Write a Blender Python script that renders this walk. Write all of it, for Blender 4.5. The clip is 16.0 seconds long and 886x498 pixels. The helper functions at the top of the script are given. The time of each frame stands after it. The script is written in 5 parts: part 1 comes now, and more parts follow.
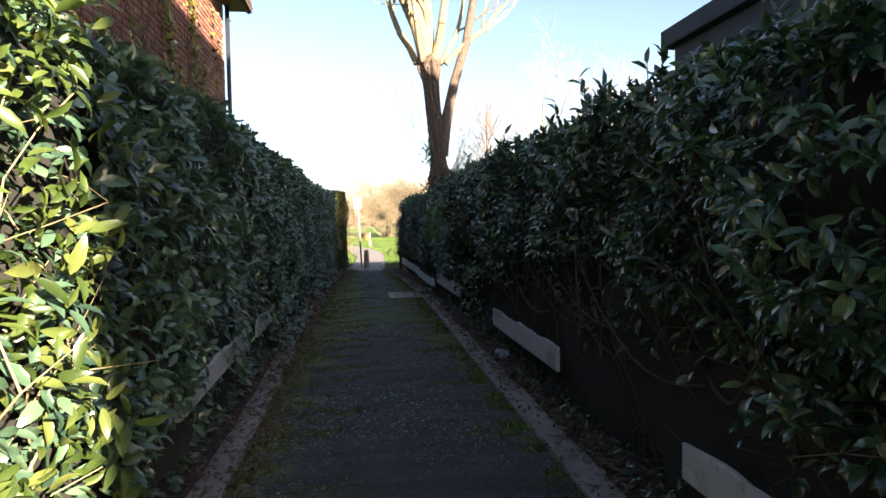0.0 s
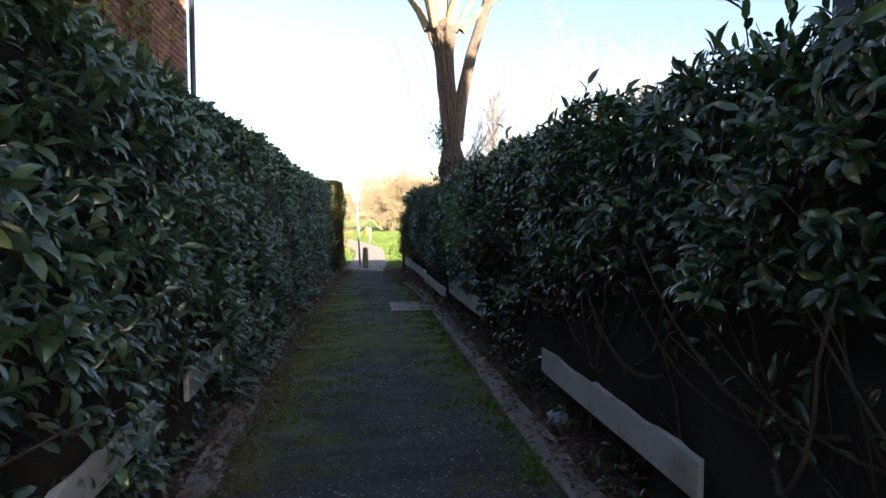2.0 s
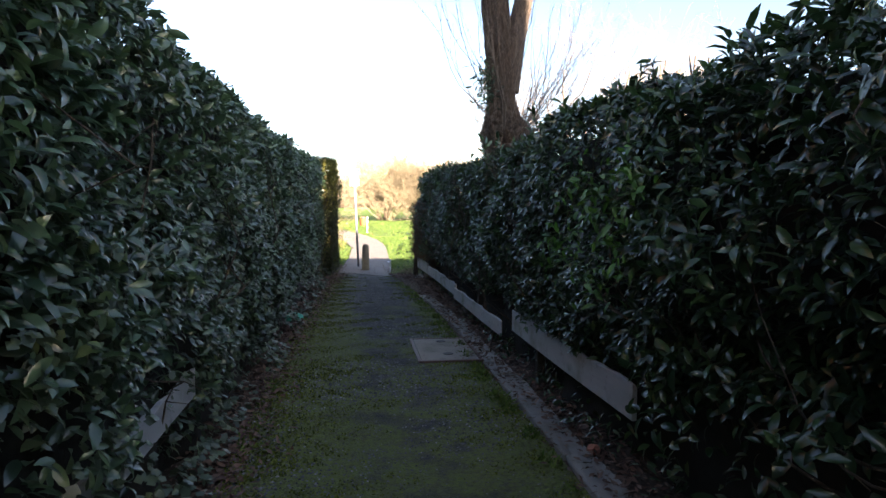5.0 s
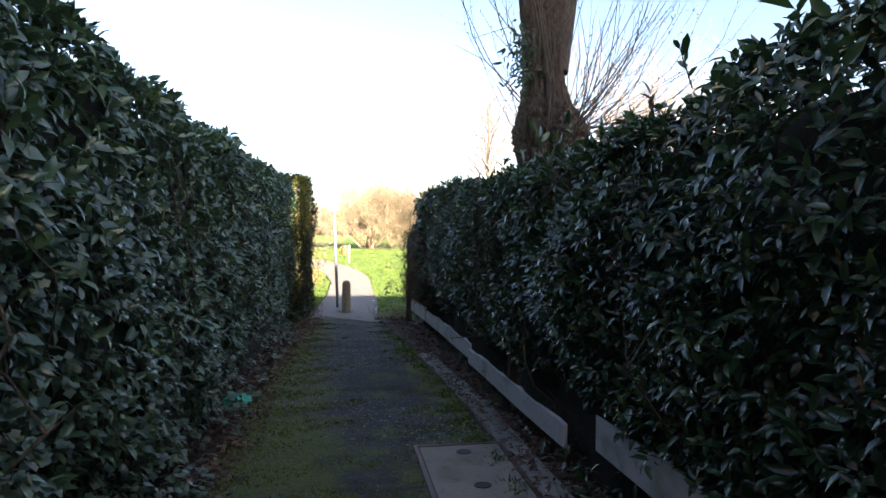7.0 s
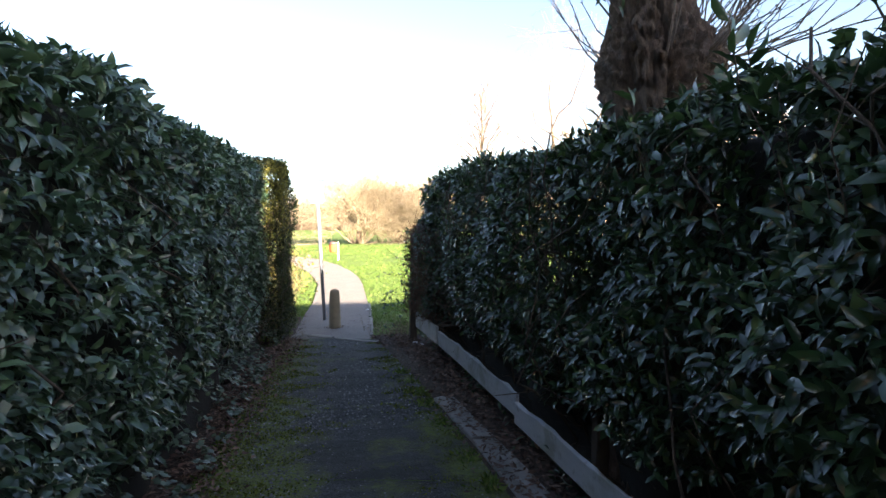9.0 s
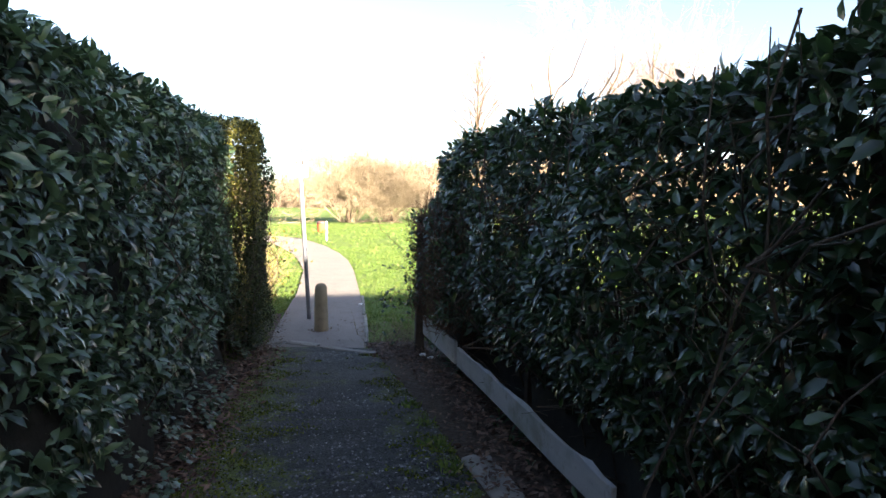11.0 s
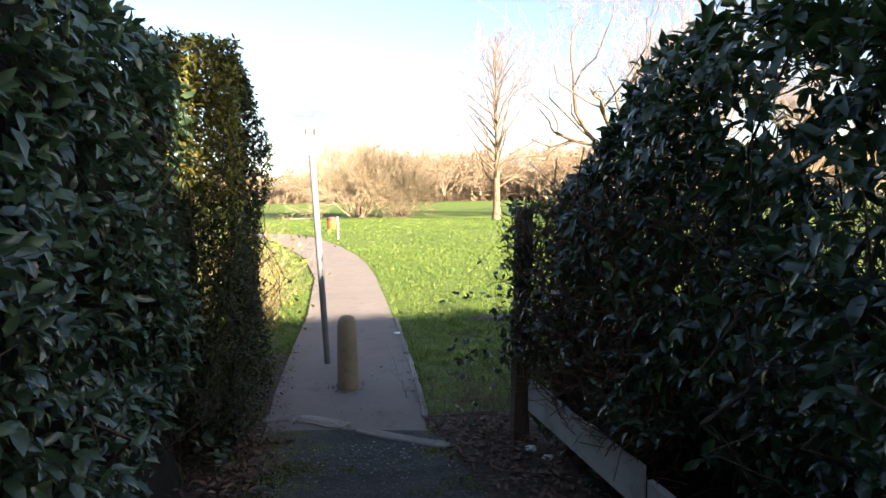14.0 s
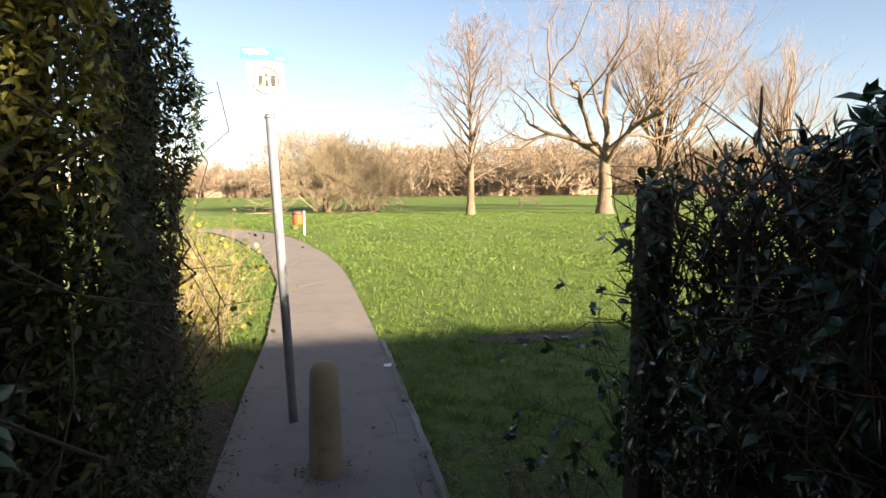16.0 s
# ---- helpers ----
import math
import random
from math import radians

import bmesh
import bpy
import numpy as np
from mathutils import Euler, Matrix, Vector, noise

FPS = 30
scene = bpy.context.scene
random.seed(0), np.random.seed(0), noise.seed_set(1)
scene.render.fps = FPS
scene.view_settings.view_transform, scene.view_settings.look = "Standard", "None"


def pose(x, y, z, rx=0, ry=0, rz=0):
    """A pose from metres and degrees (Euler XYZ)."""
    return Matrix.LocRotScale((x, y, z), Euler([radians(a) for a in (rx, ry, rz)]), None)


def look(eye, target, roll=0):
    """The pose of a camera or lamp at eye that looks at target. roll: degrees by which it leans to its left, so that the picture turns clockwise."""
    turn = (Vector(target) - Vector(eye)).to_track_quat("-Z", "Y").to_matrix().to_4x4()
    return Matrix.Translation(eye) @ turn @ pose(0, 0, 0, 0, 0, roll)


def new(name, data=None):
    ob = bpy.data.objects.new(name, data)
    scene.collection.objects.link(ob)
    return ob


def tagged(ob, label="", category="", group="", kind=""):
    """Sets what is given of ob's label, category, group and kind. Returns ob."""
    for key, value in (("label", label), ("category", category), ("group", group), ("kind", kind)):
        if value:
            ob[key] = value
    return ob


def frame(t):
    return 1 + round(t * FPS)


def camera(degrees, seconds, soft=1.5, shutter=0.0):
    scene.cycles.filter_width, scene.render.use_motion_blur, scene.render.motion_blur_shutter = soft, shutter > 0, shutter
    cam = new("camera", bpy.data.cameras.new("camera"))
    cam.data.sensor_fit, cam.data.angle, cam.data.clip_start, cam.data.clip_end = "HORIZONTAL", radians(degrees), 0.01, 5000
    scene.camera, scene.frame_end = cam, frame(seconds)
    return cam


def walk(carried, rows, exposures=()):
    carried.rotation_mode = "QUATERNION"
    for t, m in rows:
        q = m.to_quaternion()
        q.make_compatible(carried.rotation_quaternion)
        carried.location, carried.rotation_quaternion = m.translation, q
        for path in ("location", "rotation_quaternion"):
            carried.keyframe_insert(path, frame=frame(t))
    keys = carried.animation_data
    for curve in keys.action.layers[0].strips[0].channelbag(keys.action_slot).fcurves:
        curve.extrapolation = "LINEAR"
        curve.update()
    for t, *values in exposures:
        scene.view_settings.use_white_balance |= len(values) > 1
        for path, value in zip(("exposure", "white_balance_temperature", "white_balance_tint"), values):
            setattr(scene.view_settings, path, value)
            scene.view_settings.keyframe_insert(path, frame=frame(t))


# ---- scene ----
cam = camera(72.0, 16.0)
# seconds, x, y, z, yaw, pitch, roll
ROWS = [
    (0, 0.000, 1.811, 1.526, -7.67, -2.56, 0.95),
    (0.5, 0.071, 2.384, 1.550, -7.74, -3.91, 1.58),
    (1, 0.087, 2.930, 1.560, -8.46, -3.75, 1.34),
    (1.5, 0.100, 3.477, 1.596, -8.33, -3.24, 1.23),
    (2, 0.061, 3.990, 1.586, -7.59, -3.16, 0.07),
    (2.5, 0.046, 4.556, 1.585, -7.75, -3.51, 0.19),
    (3, -0.018, 5.233, 1.577, -7.81, -3.60, -0.09),
    (5.5, -0.076, 8.695, 1.576, -8.26, -4.21, -0.62),
    (6, -0.080, 9.400, 1.578, -8.80, -3.42, -0.60),
    (6.5, -0.035, 10.030, 1.578, -9.40, -2.92, -0.94),
    (7, -0.010, 10.555, 1.588, -9.80, -1.57, -0.60),
    (7.5, 0.008, 11.155, 1.597, -10.78, -1.36, -0.95),
    (8, -0.008, 11.690, 1.612, -9.55, -2.62, -0.50),
    (8.5, 0.046, 12.210, 1.620, -10.20, -2.78, 0.40),
    (9, 0.055, 12.730, 1.635, -10.80, -2.25, 0.40),
    (11.5, 0.116, 15.036, 1.667, -11.80, -4.60, -0.20),
    (12, 0.097, 15.554, 1.669, -11.57, -4.66, -0.36),
    (12.5, 0.086, 16.032, 1.655, -12.53, -5.11, -0.49),
    (13, 0.045, 16.517, 1.639, -11.19, -5.52, -0.32),
    (13.5, 0.014, 16.995, 1.616, -12.34, -5.27, 0.45),
    (14, -0.007, 17.479, 1.605, -11.17, -4.86, 0.71),
    (14.5, -0.006, 17.937, 1.587, -11.27, -4.91, 0.42),
    (15, 0.003, 18.416, 1.567, -12.89, -4.57, 0.15),
    (15.5, -0.009, 18.889, 1.545, -12.79, -5.04, 0.27),
    (16, -0.000, 19.326, 1.527, -14.28, -5.32, 0.34),
]
EXPOSURE = [(0.0, 3.1, 6950, 15), (1.2, 3.13, 6950, 15), (3.0, 3.47, 6950, 15), (5.5, 3.5, 6950, 16), (9.0, 3.52, 6850, 15), (12.5, 3.48, 6950, 15), (14.0, 3.1, 7150, 16), (15.2, 2.68, 7300, 15), (16.0, 2.5, 7450, 15)]
walk(cam, [(t, pose(x, y, z, 90 + pitch, roll, yaw)) for t, x, y, z, yaw, pitch, roll in ROWS], EXPOSURE)

# ---- light: low winter sun from behind, clear sky ----
SUN_FROM = Vector((0.5, -0.87, 0.325)).normalized()
world = bpy.data.worlds.new("sky")
scene.world = world
world.use_nodes = True
wn = world.node_tree.nodes
sky = wn.new("ShaderNodeTexSky")
sky.sky_type = "NISHITA"
sky.sun_disc = False
sky.sun_elevation = math.asin(SUN_FROM.z)
sky.sun_rotation = math.atan2(SUN_FROM.x, SUN_FROM.y)
sky.air_density, sky.dust_density, sky.ozone_density = 0.8, 1.0, 1.0
wn["Background"].inputs["Strength"].default_value = 0.047
world.node_tree.links.new(sky.outputs["Color"], wn["Background"].inputs["Color"])
sun = new("sun", bpy.data.lights.new("sun", "SUN"))
sun.data.energy, sun.data.angle, sun.data.color = 5.0, radians(0.55), (1.0, 0.89, 0.72)
sun.matrix_world = look((20, -35, 12), Vector((20, -35, 12)) - SUN_FROM)


# ---- materials ----
class Nodes:
    """A small wrapper that wires shader nodes."""

    def __init__(self, name):
        self.mat = bpy.data.materials.new(name)
        self.mat.use_nodes = True
        self.t = self.mat.node_tree
        self.bsdf = self.t.nodes["Principled BSDF"]
        self.pos = self.node("ShaderNodeNewGeometry").outputs["Position"]

    def node(self, kind, **props):
        n = self.t.nodes.new(kind)
        for k, v in props.items():
            setattr(n, k, v)
        return n

    def link(self, a, b):
        self.t.links.new(a, b)

    def noise(self, scale, detail=4, rough=0.55, stretch=None, vec=None):
        v = vec or self.pos
        if stretch:
            m = self.node("ShaderNodeMapping")
            m.inputs["Scale"].default_value = stretch
            self.link(v, m.inputs["Vector"])
            v = m.outputs["Vector"]
        n = self.node("ShaderNodeTexNoise")
        n.inputs["Scale"].default_value, n.inputs["Detail"].default_value, n.inputs["Roughness"].default_value = scale, detail, rough
        self.link(v, n.inputs["Vector"])
        return n.outputs["Fac"]

    def voronoi(self, scale, out="Distance"):
        n = self.node("ShaderNodeTexVoronoi")
        n.inputs["Scale"].default_value = scale
        self.link(self.pos, n.inputs["Vector"])
        return n.outputs[out]

    def ramp(self, fac, stops):
        r = self.node("ShaderNodeValToRGB")
        e = r.color_ramp.elements
        while len(e) < len(stops):
            e.new(0.5)
        for el, (p, c) in zip(e, stops):
            el.position = p
            el.color = (*c, 1) if not isinstance(c, (int, float)) else (c, c, c, 1)
        self.link(fac, r.inputs["Fac"])
        return r.outputs["Color"]

    def mix(self, fac, a, b, mode="MIX"):
        m = self.node("ShaderNodeMix", data_type="RGBA", blend_type=mode)
        for sock, v in ((m.inputs[0], fac), (m.inputs[6], a), (m.inputs[7], b)):
            if isinstance(v, (int, float)):
                sock.default_value = v
            elif isinstance(v, tuple):
                sock.default_value = (*v, 1)
            else:
                self.link(v, sock)
        return m.outputs[2]

    def math(self, op, a, b=0.0):
        m = self.node("ShaderNodeMath", operation=op)
        for sock, v in zip(m.inputs, (a, b)):
            if isinstance(v, (int, float)):
                sock.default_value = v
            else:
                self.link(v, sock)
        return m.outputs[0]

    def island(self):
        return self.node("ShaderNodeNewGeometry").outputs["Random Per Island"]

    def each(self):
        return self.node("ShaderNodeObjectInfo").outputs["Random"]

    def done(self, color=None, rough=0.8, bump=None, strength=0.3, dist=0.01, metal=0.0, spec=None):
        b = self.bsdf
        for key, v in (("Base Color", color), ("Roughness", rough), ("Metallic", metal), ("Specular IOR Level", spec)):
            if v is None:
                continue
            if isinstance(v, (int, float)):
                b.inputs[key].default_value = v
            elif isinstance(v, tuple):
                b.inputs[key].default_value = (*v, 1)
            else:
                self.link(v, b.inputs[key])
        if bump is not None:
            bn = self.node("ShaderNodeBump")
            bn.inputs["Strength"].default_value, bn.inputs["Distance"].default_value = strength, dist
            self.link(bump, bn.inputs["Height"])
            self.link(bn.outputs["Normal"], b.inputs["Normal"])
        return self.mat


def leaf_material(name, stops, rough=0.34, trans=0.25, per_object=False, spec=0.5):
    n = Nodes(name)
    c = n.ramp(n.each() if per_object else n.island(), stops)
    c = n.mix(0.5, c, n.ramp(n.noise(22, 3), [(0.3, 0.55), (0.7, 1.0)]), "MULTIPLY")
    n.done(c, rough, n.noise(60, 2), 0.25, 0.004, spec=spec)
    if rough < 0.3:
        n.bsdf.inputs["Coat Weight"].default_value, n.bsdf.inputs["Coat Roughness"].default_value = 0.35, 0.2
    if trans:
        tr = n.node("ShaderNodeBsdfTranslucent")
        n.link(n.mix(1.0, c, (1.0, 1.0, 0.55), "MULTIPLY"), tr.inputs["Color"])
        mx = n.node("ShaderNodeMixShader")
        mx.inputs[0].default_value = trans
        n.link(n.bsdf.outputs[0], mx.inputs[1])
        n.link(tr.outputs[0], mx.inputs[2])
        n.link(mx.outputs[0], n.t.nodes["Material Output"].inputs["Surface"])
    return n.mat


def bark_material(name, a, b, scale=9.0, strength=0.7, run=0.2):
    n = Nodes(name)
    g = n.noise(scale, 6, 0.7, (1, 1, run))
    fine = n.noise(scale * 4, 5, 0.7, (1, 1, 0.45))
    h = n.math("ADD", g, n.math("MULTIPLY", fine, 0.6))
    c = n.mix(n.noise(3, 3), n.ramp(g, [(0.38, a), (0.62, b)]), tuple(v * 0.75 for v in b))
    c = n.mix(0.6, c, n.ramp(fine, [(0.35, 0.35), (0.62, 1.0)]), "MULTIPLY")
    return n.done(c, 0.9, h, strength, 0.05)


def plain_material(name, color, rough=0.6, vary=0.25, scale=14.0, metal=0.0, bump=0.15):
    n = Nodes(name)
    g = n.noise(scale, 5)
    c = n.mix(n.ramp(g, [(0.3, 0.0), (0.75, 1.0)]), color, tuple(v * (1 - vary) for v in color))
    return n.done(c, rough, n.noise(scale * 6, 3), bump, 0.004, metal)


def asphalt_material():
    n = Nodes("mossy_asphalt")
    base = n.mix(n.ramp(n.noise(120, 3, 0.7), [(0.36, 0.0), (0.66, 1.0)]), (0.032, 0.036, 0.036), (0.128, 0.14, 0.132))
    base = n.mix(n.ramp(n.voronoi(70), [(0.0, 1.0), (0.25, 0.0)]), base, (0.20, 0.20, 0.20))
    base = n.mix(0.75, base, n.ramp(n.noise(1.6, 6, 0.65), [(0.32, 0.45), (0.68, 1.0)]), "MULTIPLY")
    base = n.mix(0.6, base, n.ramp(n.noise(14, 5, 0.7), [(0.35, 0.5), (0.65, 1.0)]), "MULTIPLY")
    base = n.mix(0.85, base, n.ramp(n.noise(2.6, 5, 0.65, (0.3, 2.0, 1)), [(0.36, 0.42), (0.58, 1.0)]), "MULTIPLY")
    sep = n.node("ShaderNodeSeparateXYZ")
    n.link(n.pos, sep.inputs[0])
    side = n.math("ABSOLUTE", n.math("SUBTRACT", sep.outputs[0], 0.32))
    sidef = n.node("ShaderNodeMapRange")
    for i, v in enumerate((0.2, 1.05, -0.08, 0.22)):
        sidef.inputs[i + 1].default_value = v
    n.link(side, sidef.inputs[0])
    along = n.node("ShaderNodeMapRange")
    for i, v in enumerate((7.5, 11.5, -0.2, 0.11)):
        along.inputs[i + 1].default_value = v
    n.link(sep.outputs[1], along.inputs[0])
    fade = n.node("ShaderNodeMapRange")
    for i, v in enumerate((13.5, 18.0, 0.0, -0.16)):
        fade.inputs[i + 1].default_value = v
    n.link(sep.outputs[1], fade.inputs[0])
    m = n.math("ADD", n.math("ADD", n.noise(1.9, 7, 0.7), sidef.outputs[0]), n.math("ADD", along.outputs[0], fade.outputs[0]))
    mask = n.ramp(m, [(0.42, 0.0), (0.58, 1.0)])
    mask = n.mix(1.0, mask, n.ramp(n.noise(28, 4, 0.7), [(0.3, 0.35), (0.6, 1.0)]), "MULTIPLY")
    moss = n.mix(n.noise(45, 6, 0.75), (0.03, 0.046, 0.010), (0.19, 0.24, 0.04))
    c = n.mix(mask, base, moss)
    return n.done(c, 0.85, n.math("ADD", n.voronoi(70), n.math("MULTIPLY", n.noise(35, 5, 0.7), 2.0)), 1.0, 0.018)


def field_path_material():
    n = Nodes("pale_path_asphalt")
    base = n.mix(n.noise(160, 2), (0.104, 0.091, 0.084), (0.238, 0.209, 0.191))
    base = n.mix(0.5, base, n.ramp(n.noise(1.1, 5, 0.6), [(0.3, 0.62), (0.7, 1.0)]), "MULTIPLY")
    base = n.mix(n.ramp(n.noise(3.5, 6, 0.7), [(0.52, 0.0), (0.72, 0.7)]), base, (0.085, 0.075, 0.07))
    return n.done(base, 0.88, n.voronoi(110), 0.5, 0.008)


def grass_ground_material():
    n = Nodes("winter_meadow_grass")
    a = n.mix(n.ramp(n.noise(0.35, 6, 0.6), [(0.35, 0.0), (0.65, 1.0)]), (0.085, 0.145, 0.026), (0.15, 0.205, 0.044))
    a = n.mix(n.ramp(n.noise(6, 5, 0.7), [(0.35, 0.0), (0.7, 1.0)]), a, (0.055, 0.10, 0.018))
    a = n.mix(n.ramp(n.noise(1.7, 6, 0.7), [(0.6, 0.0), (0.75, 0.55)]), a, (0.21, 0.19, 0.07))
    h = n.math("ADD", n.noise(38, 5, 0.7), n.math("MULTIPLY", n.noise(5, 4), 1.5))
    return n.done(a, 0.9, h, 1.0, 0.06, spec=0.2)


def soil_material():
    n = Nodes("dark_soil_and_leaf_mould")
    c = n.mix(n.noise(9, 6, 0.7), (0.022, 0.016, 0.012), (0.075, 0.05, 0.035))
    c = n.mix(n.ramp(n.voronoi(28), [(0.0, 0.7), (0.3, 0.0)]), c, (0.12, 0.075, 0.05))
    return n.done(c, 0.95, n.math("ADD", n.noise(30, 5, 0.7), n.voronoi(24)), 0.9, 0.03)


def concrete_material(name, a, b):
    n = Nodes(name)
    c = n.mix(n.noise(5, 6, 0.65), a, b)
    c = n.mix(n.ramp(n.noise(14, 6, 0.7), [(0.55, 0.0), (0.72, 0.75)]), c, tuple(v * 0.45 for v in a))
    c = n.mix(n.ramp(n.noise(2.3, 4), [(0.5, 0.0), (0.7, 0.5)]), c, (0.075, 0.085, 0.04))
    c = n.mix(n.ramp(n.each(), [(0.0, 0.35), (1.0, 0.0)]), c, (0.06, 0.06, 0.055))
    return n.done(c, 0.9, n.noise(70, 5, 0.7), 0.5, 0.01)


def board_material():
    n = Nodes("weathered_pale_gravel_board")
    c = n.mix(n.noise(7, 6, 0.6, (1, 0.35, 2.0)), (0.27, 0.28, 0.285), (0.47, 0.47, 0.46))
    c = n.mix(n.ramp(n.noise(9, 6, 0.75), [(0.56, 0.0), (0.70, 0.8)]), c, (0.16, 0.15, 0.13))
    c = n.mix(n.ramp(n.noise(3.1, 5), [(0.52, 0.0), (0.66, 0.5)]), c, (0.13, 0.15, 0.08))
    return n.done(c, 0.8, n.noise(45, 5), 0.4, 0.006)


def brick_material():
    n = Nodes("red_brick")
    c = n.ramp(n.each(), [(0.0, (0.16, 0.055, 0.04)), (0.5, (0.27, 0.10, 0.065)), (1.0, (0.34, 0.16, 0.11))])
    isl = n.ramp(n.island(), [(0.0, 0.65), (1.0, 1.0)])
    c = n.mix(1.0, c, isl, "MULTIPLY")
    c = n.mix(n.ramp(n.noise(25, 5), [(0.5, 0.0), (0.75, 0.5)]), c, (0.11, 0.06, 0.05))
    return n.done(c, 0.9, n.noise(90, 4), 0.5, 0.006)


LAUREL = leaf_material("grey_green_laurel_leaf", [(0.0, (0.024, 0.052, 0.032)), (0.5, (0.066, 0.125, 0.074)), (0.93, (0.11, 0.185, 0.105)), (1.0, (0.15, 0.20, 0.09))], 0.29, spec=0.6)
# darker copy of the laurel leaf, carrying the right hedge's shade in its colour
SHADED_LAUREL = leaf_material("shaded_laurel_leaf", [(0.0, (0.014, 0.034, 0.015)), (0.5, (0.032, 0.070, 0.030)), (0.93, (0.058, 0.112, 0.045)), (1.0, (0.10, 0.15, 0.05))], 0.28, spec=0.5)
LAUREL_EACH = leaf_material("grey_green_single_leaf", [(0.0, (0.024, 0.052, 0.032)), (0.6, (0.07, 0.13, 0.075)), (1.0, (0.11, 0.185, 0.105))], 0.29, per_object=True)
# the same shade-toned copy for the right hedge's single leaves
SHADED_EACH = leaf_material("shaded_single_leaf", [(0.0, (0.014, 0.034, 0.015)), (0.6, (0.034, 0.072, 0.031)), (1.0, (0.058, 0.112, 0.045))], 0.32, per_object=True)
IVY = leaf_material("ivy_leaf", [(0.0, (0.035, 0.06, 0.04)), (0.6, (0.065, 0.105, 0.065)), (1.0, (0.11, 0.15, 0.09))], 0.4, 0.15)
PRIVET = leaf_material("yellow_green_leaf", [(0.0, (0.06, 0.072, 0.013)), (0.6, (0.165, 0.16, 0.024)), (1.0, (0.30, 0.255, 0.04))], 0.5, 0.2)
LIME = leaf_material("lime_green_leaf", [(0.0, (0.03, 0.055, 0.012)), (0.6, (0.07, 0.108, 0.022)), (1.0, (0.14, 0.165, 0.045))], 0.4, 0.3)
# shaded copy of the shrub's leaf, darkened for the side out of the sun
SHADED_GREEN = leaf_material("shaded_small_leaf", [(0.0, (0.016, 0.028, 0.009)), (0.6, (0.030, 0.046, 0.013)), (0.94, (0.055, 0.068, 0.018)), (1.0, (0.12, 0.105, 0.03))], 0.6, 0.10, spec=0.3)
BRIGHT = leaf_material("bright_young_leaf", [(0.0, (0.035, 0.10, 0.022)), (1.0, (0.085, 0.20, 0.04))], 0.45, 0.3)
DEAD = leaf_material("dead_leaf", [(0.0, (0.05, 0.026, 0.017)), (0.5, (0.11, 0.06, 0.04)), (1.0, (0.20, 0.13, 0.09))], 0.75, 0.0)
BLADE = leaf_material("grass_blade", [(0.0, (0.05, 0.108, 0.018)), (0.6, (0.105, 0.172, 0.034)), (0.95, (0.18, 0.235, 0.06)), (1.0, (0.30, 0.29, 0.13))], 0.6, 0.3, spec=0.25)
MOSS = leaf_material("moss_cushion", [(0.0, (0.045, 0.066, 0.012)), (0.6, (0.115, 0.148, 0.026)), (1.0, (0.21, 0.235, 0.05))], 0.9, 0.1, spec=0.1)
CHIP = leaf_material("stone_chip", [(0.0, (0.02, 0.022, 0.028)), (0.5, (0.08, 0.085, 0.095)), (0.88, (0.17, 0.175, 0.18)), (1.0, (0.31, 0.31, 0.305))], 0.85, 0.0)
STRAW = leaf_material("dry_stalk", [(0.0, (0.10, 0.075, 0.04)), (1.0, (0.30, 0.23, 0.12))], 0.8, 0.0)
# near-black sheet colour: the shade between a hedge's leaves is painted in
CORE = plain_material("dark_twigs_and_shade", (0.022, 0.020, 0.014), 1.0, 0.6, 18, bump=0.8)
STEM = bark_material("hedge_stem_bark", (0.035, 0.026, 0.018), (0.11, 0.082, 0.055), 20)
DEAD_TWIG = bark_material("dead_brown_twig", (0.075, 0.04, 0.026), (0.20, 0.115, 0.07), 22)
PALE_STEM = bark_material("bare_laurel_stem", (0.045, 0.036, 0.026), (0.11, 0.088, 0.064), 22)
BARK = bark_material("rough_grey_brown_bark", (0.022, 0.016, 0.013), (0.22, 0.155, 0.115), 24, 1.0, 0.42)
LIMB = bark_material("pale_limb_bark", (0.12, 0.095, 0.052), (0.36, 0.28, 0.16), 14)
TWIG = bark_material("winter_twig", (0.16, 0.12, 0.10), (0.32, 0.25, 0.21), 20)
FIELD_BARK = bark_material("sunlit_field_bark", (0.07, 0.048, 0.032), (0.23, 0.16, 0.105), 6)
BUSH_TWIG = bark_material("thicket_twig", (0.20, 0.15, 0.095), (0.38, 0.30, 0.20), 6)
FAR_WOOD = bark_material("distant_winter_wood", (0.17, 0.125, 0.085), (0.32, 0.235, 0.165), 0.5)
ASPHALT, FIELD_PATH, MEADOW, SOIL = asphalt_material(), field_path_material(), grass_ground_material(), soil_material()
KERB = concrete_material("weathered_kerb_concrete", (0.17, 0.162, 0.15), (0.30, 0.285, 0.26))
COVER = concrete_material("cover_concrete", (0.20, 0.185, 0.155), (0.32, 0.29, 0.245))
BOLLARD = concrete_material("bollard_aggregate_concrete", (0.17, 0.135, 0.085), (0.30, 0.245, 0.16))
BOARD, BRICK = board_material(), brick_material()
MORTAR = plain_material("lime_mortar", (0.30, 0.26, 0.22), 0.95)
RENDER = plain_material("grey_wall_render", (0.30, 0.29, 0.28), 0.9, 0.2, 3)
SLATE = plain_material("blue_grey_slate", (0.028, 0.036, 0.05), 0.9, 0.35, 6)
OLD_POST = plain_material("dark_timber", (0.075, 0.055, 0.04), 0.95, 0.5, 14, bump=0.7)
SOFFIT = plain_material("brown_painted_board", (0.10, 0.055, 0.03), 0.55)
PIPE = plain_material("black_plastic_pipe", (0.022, 0.024, 0.032), 0.35)
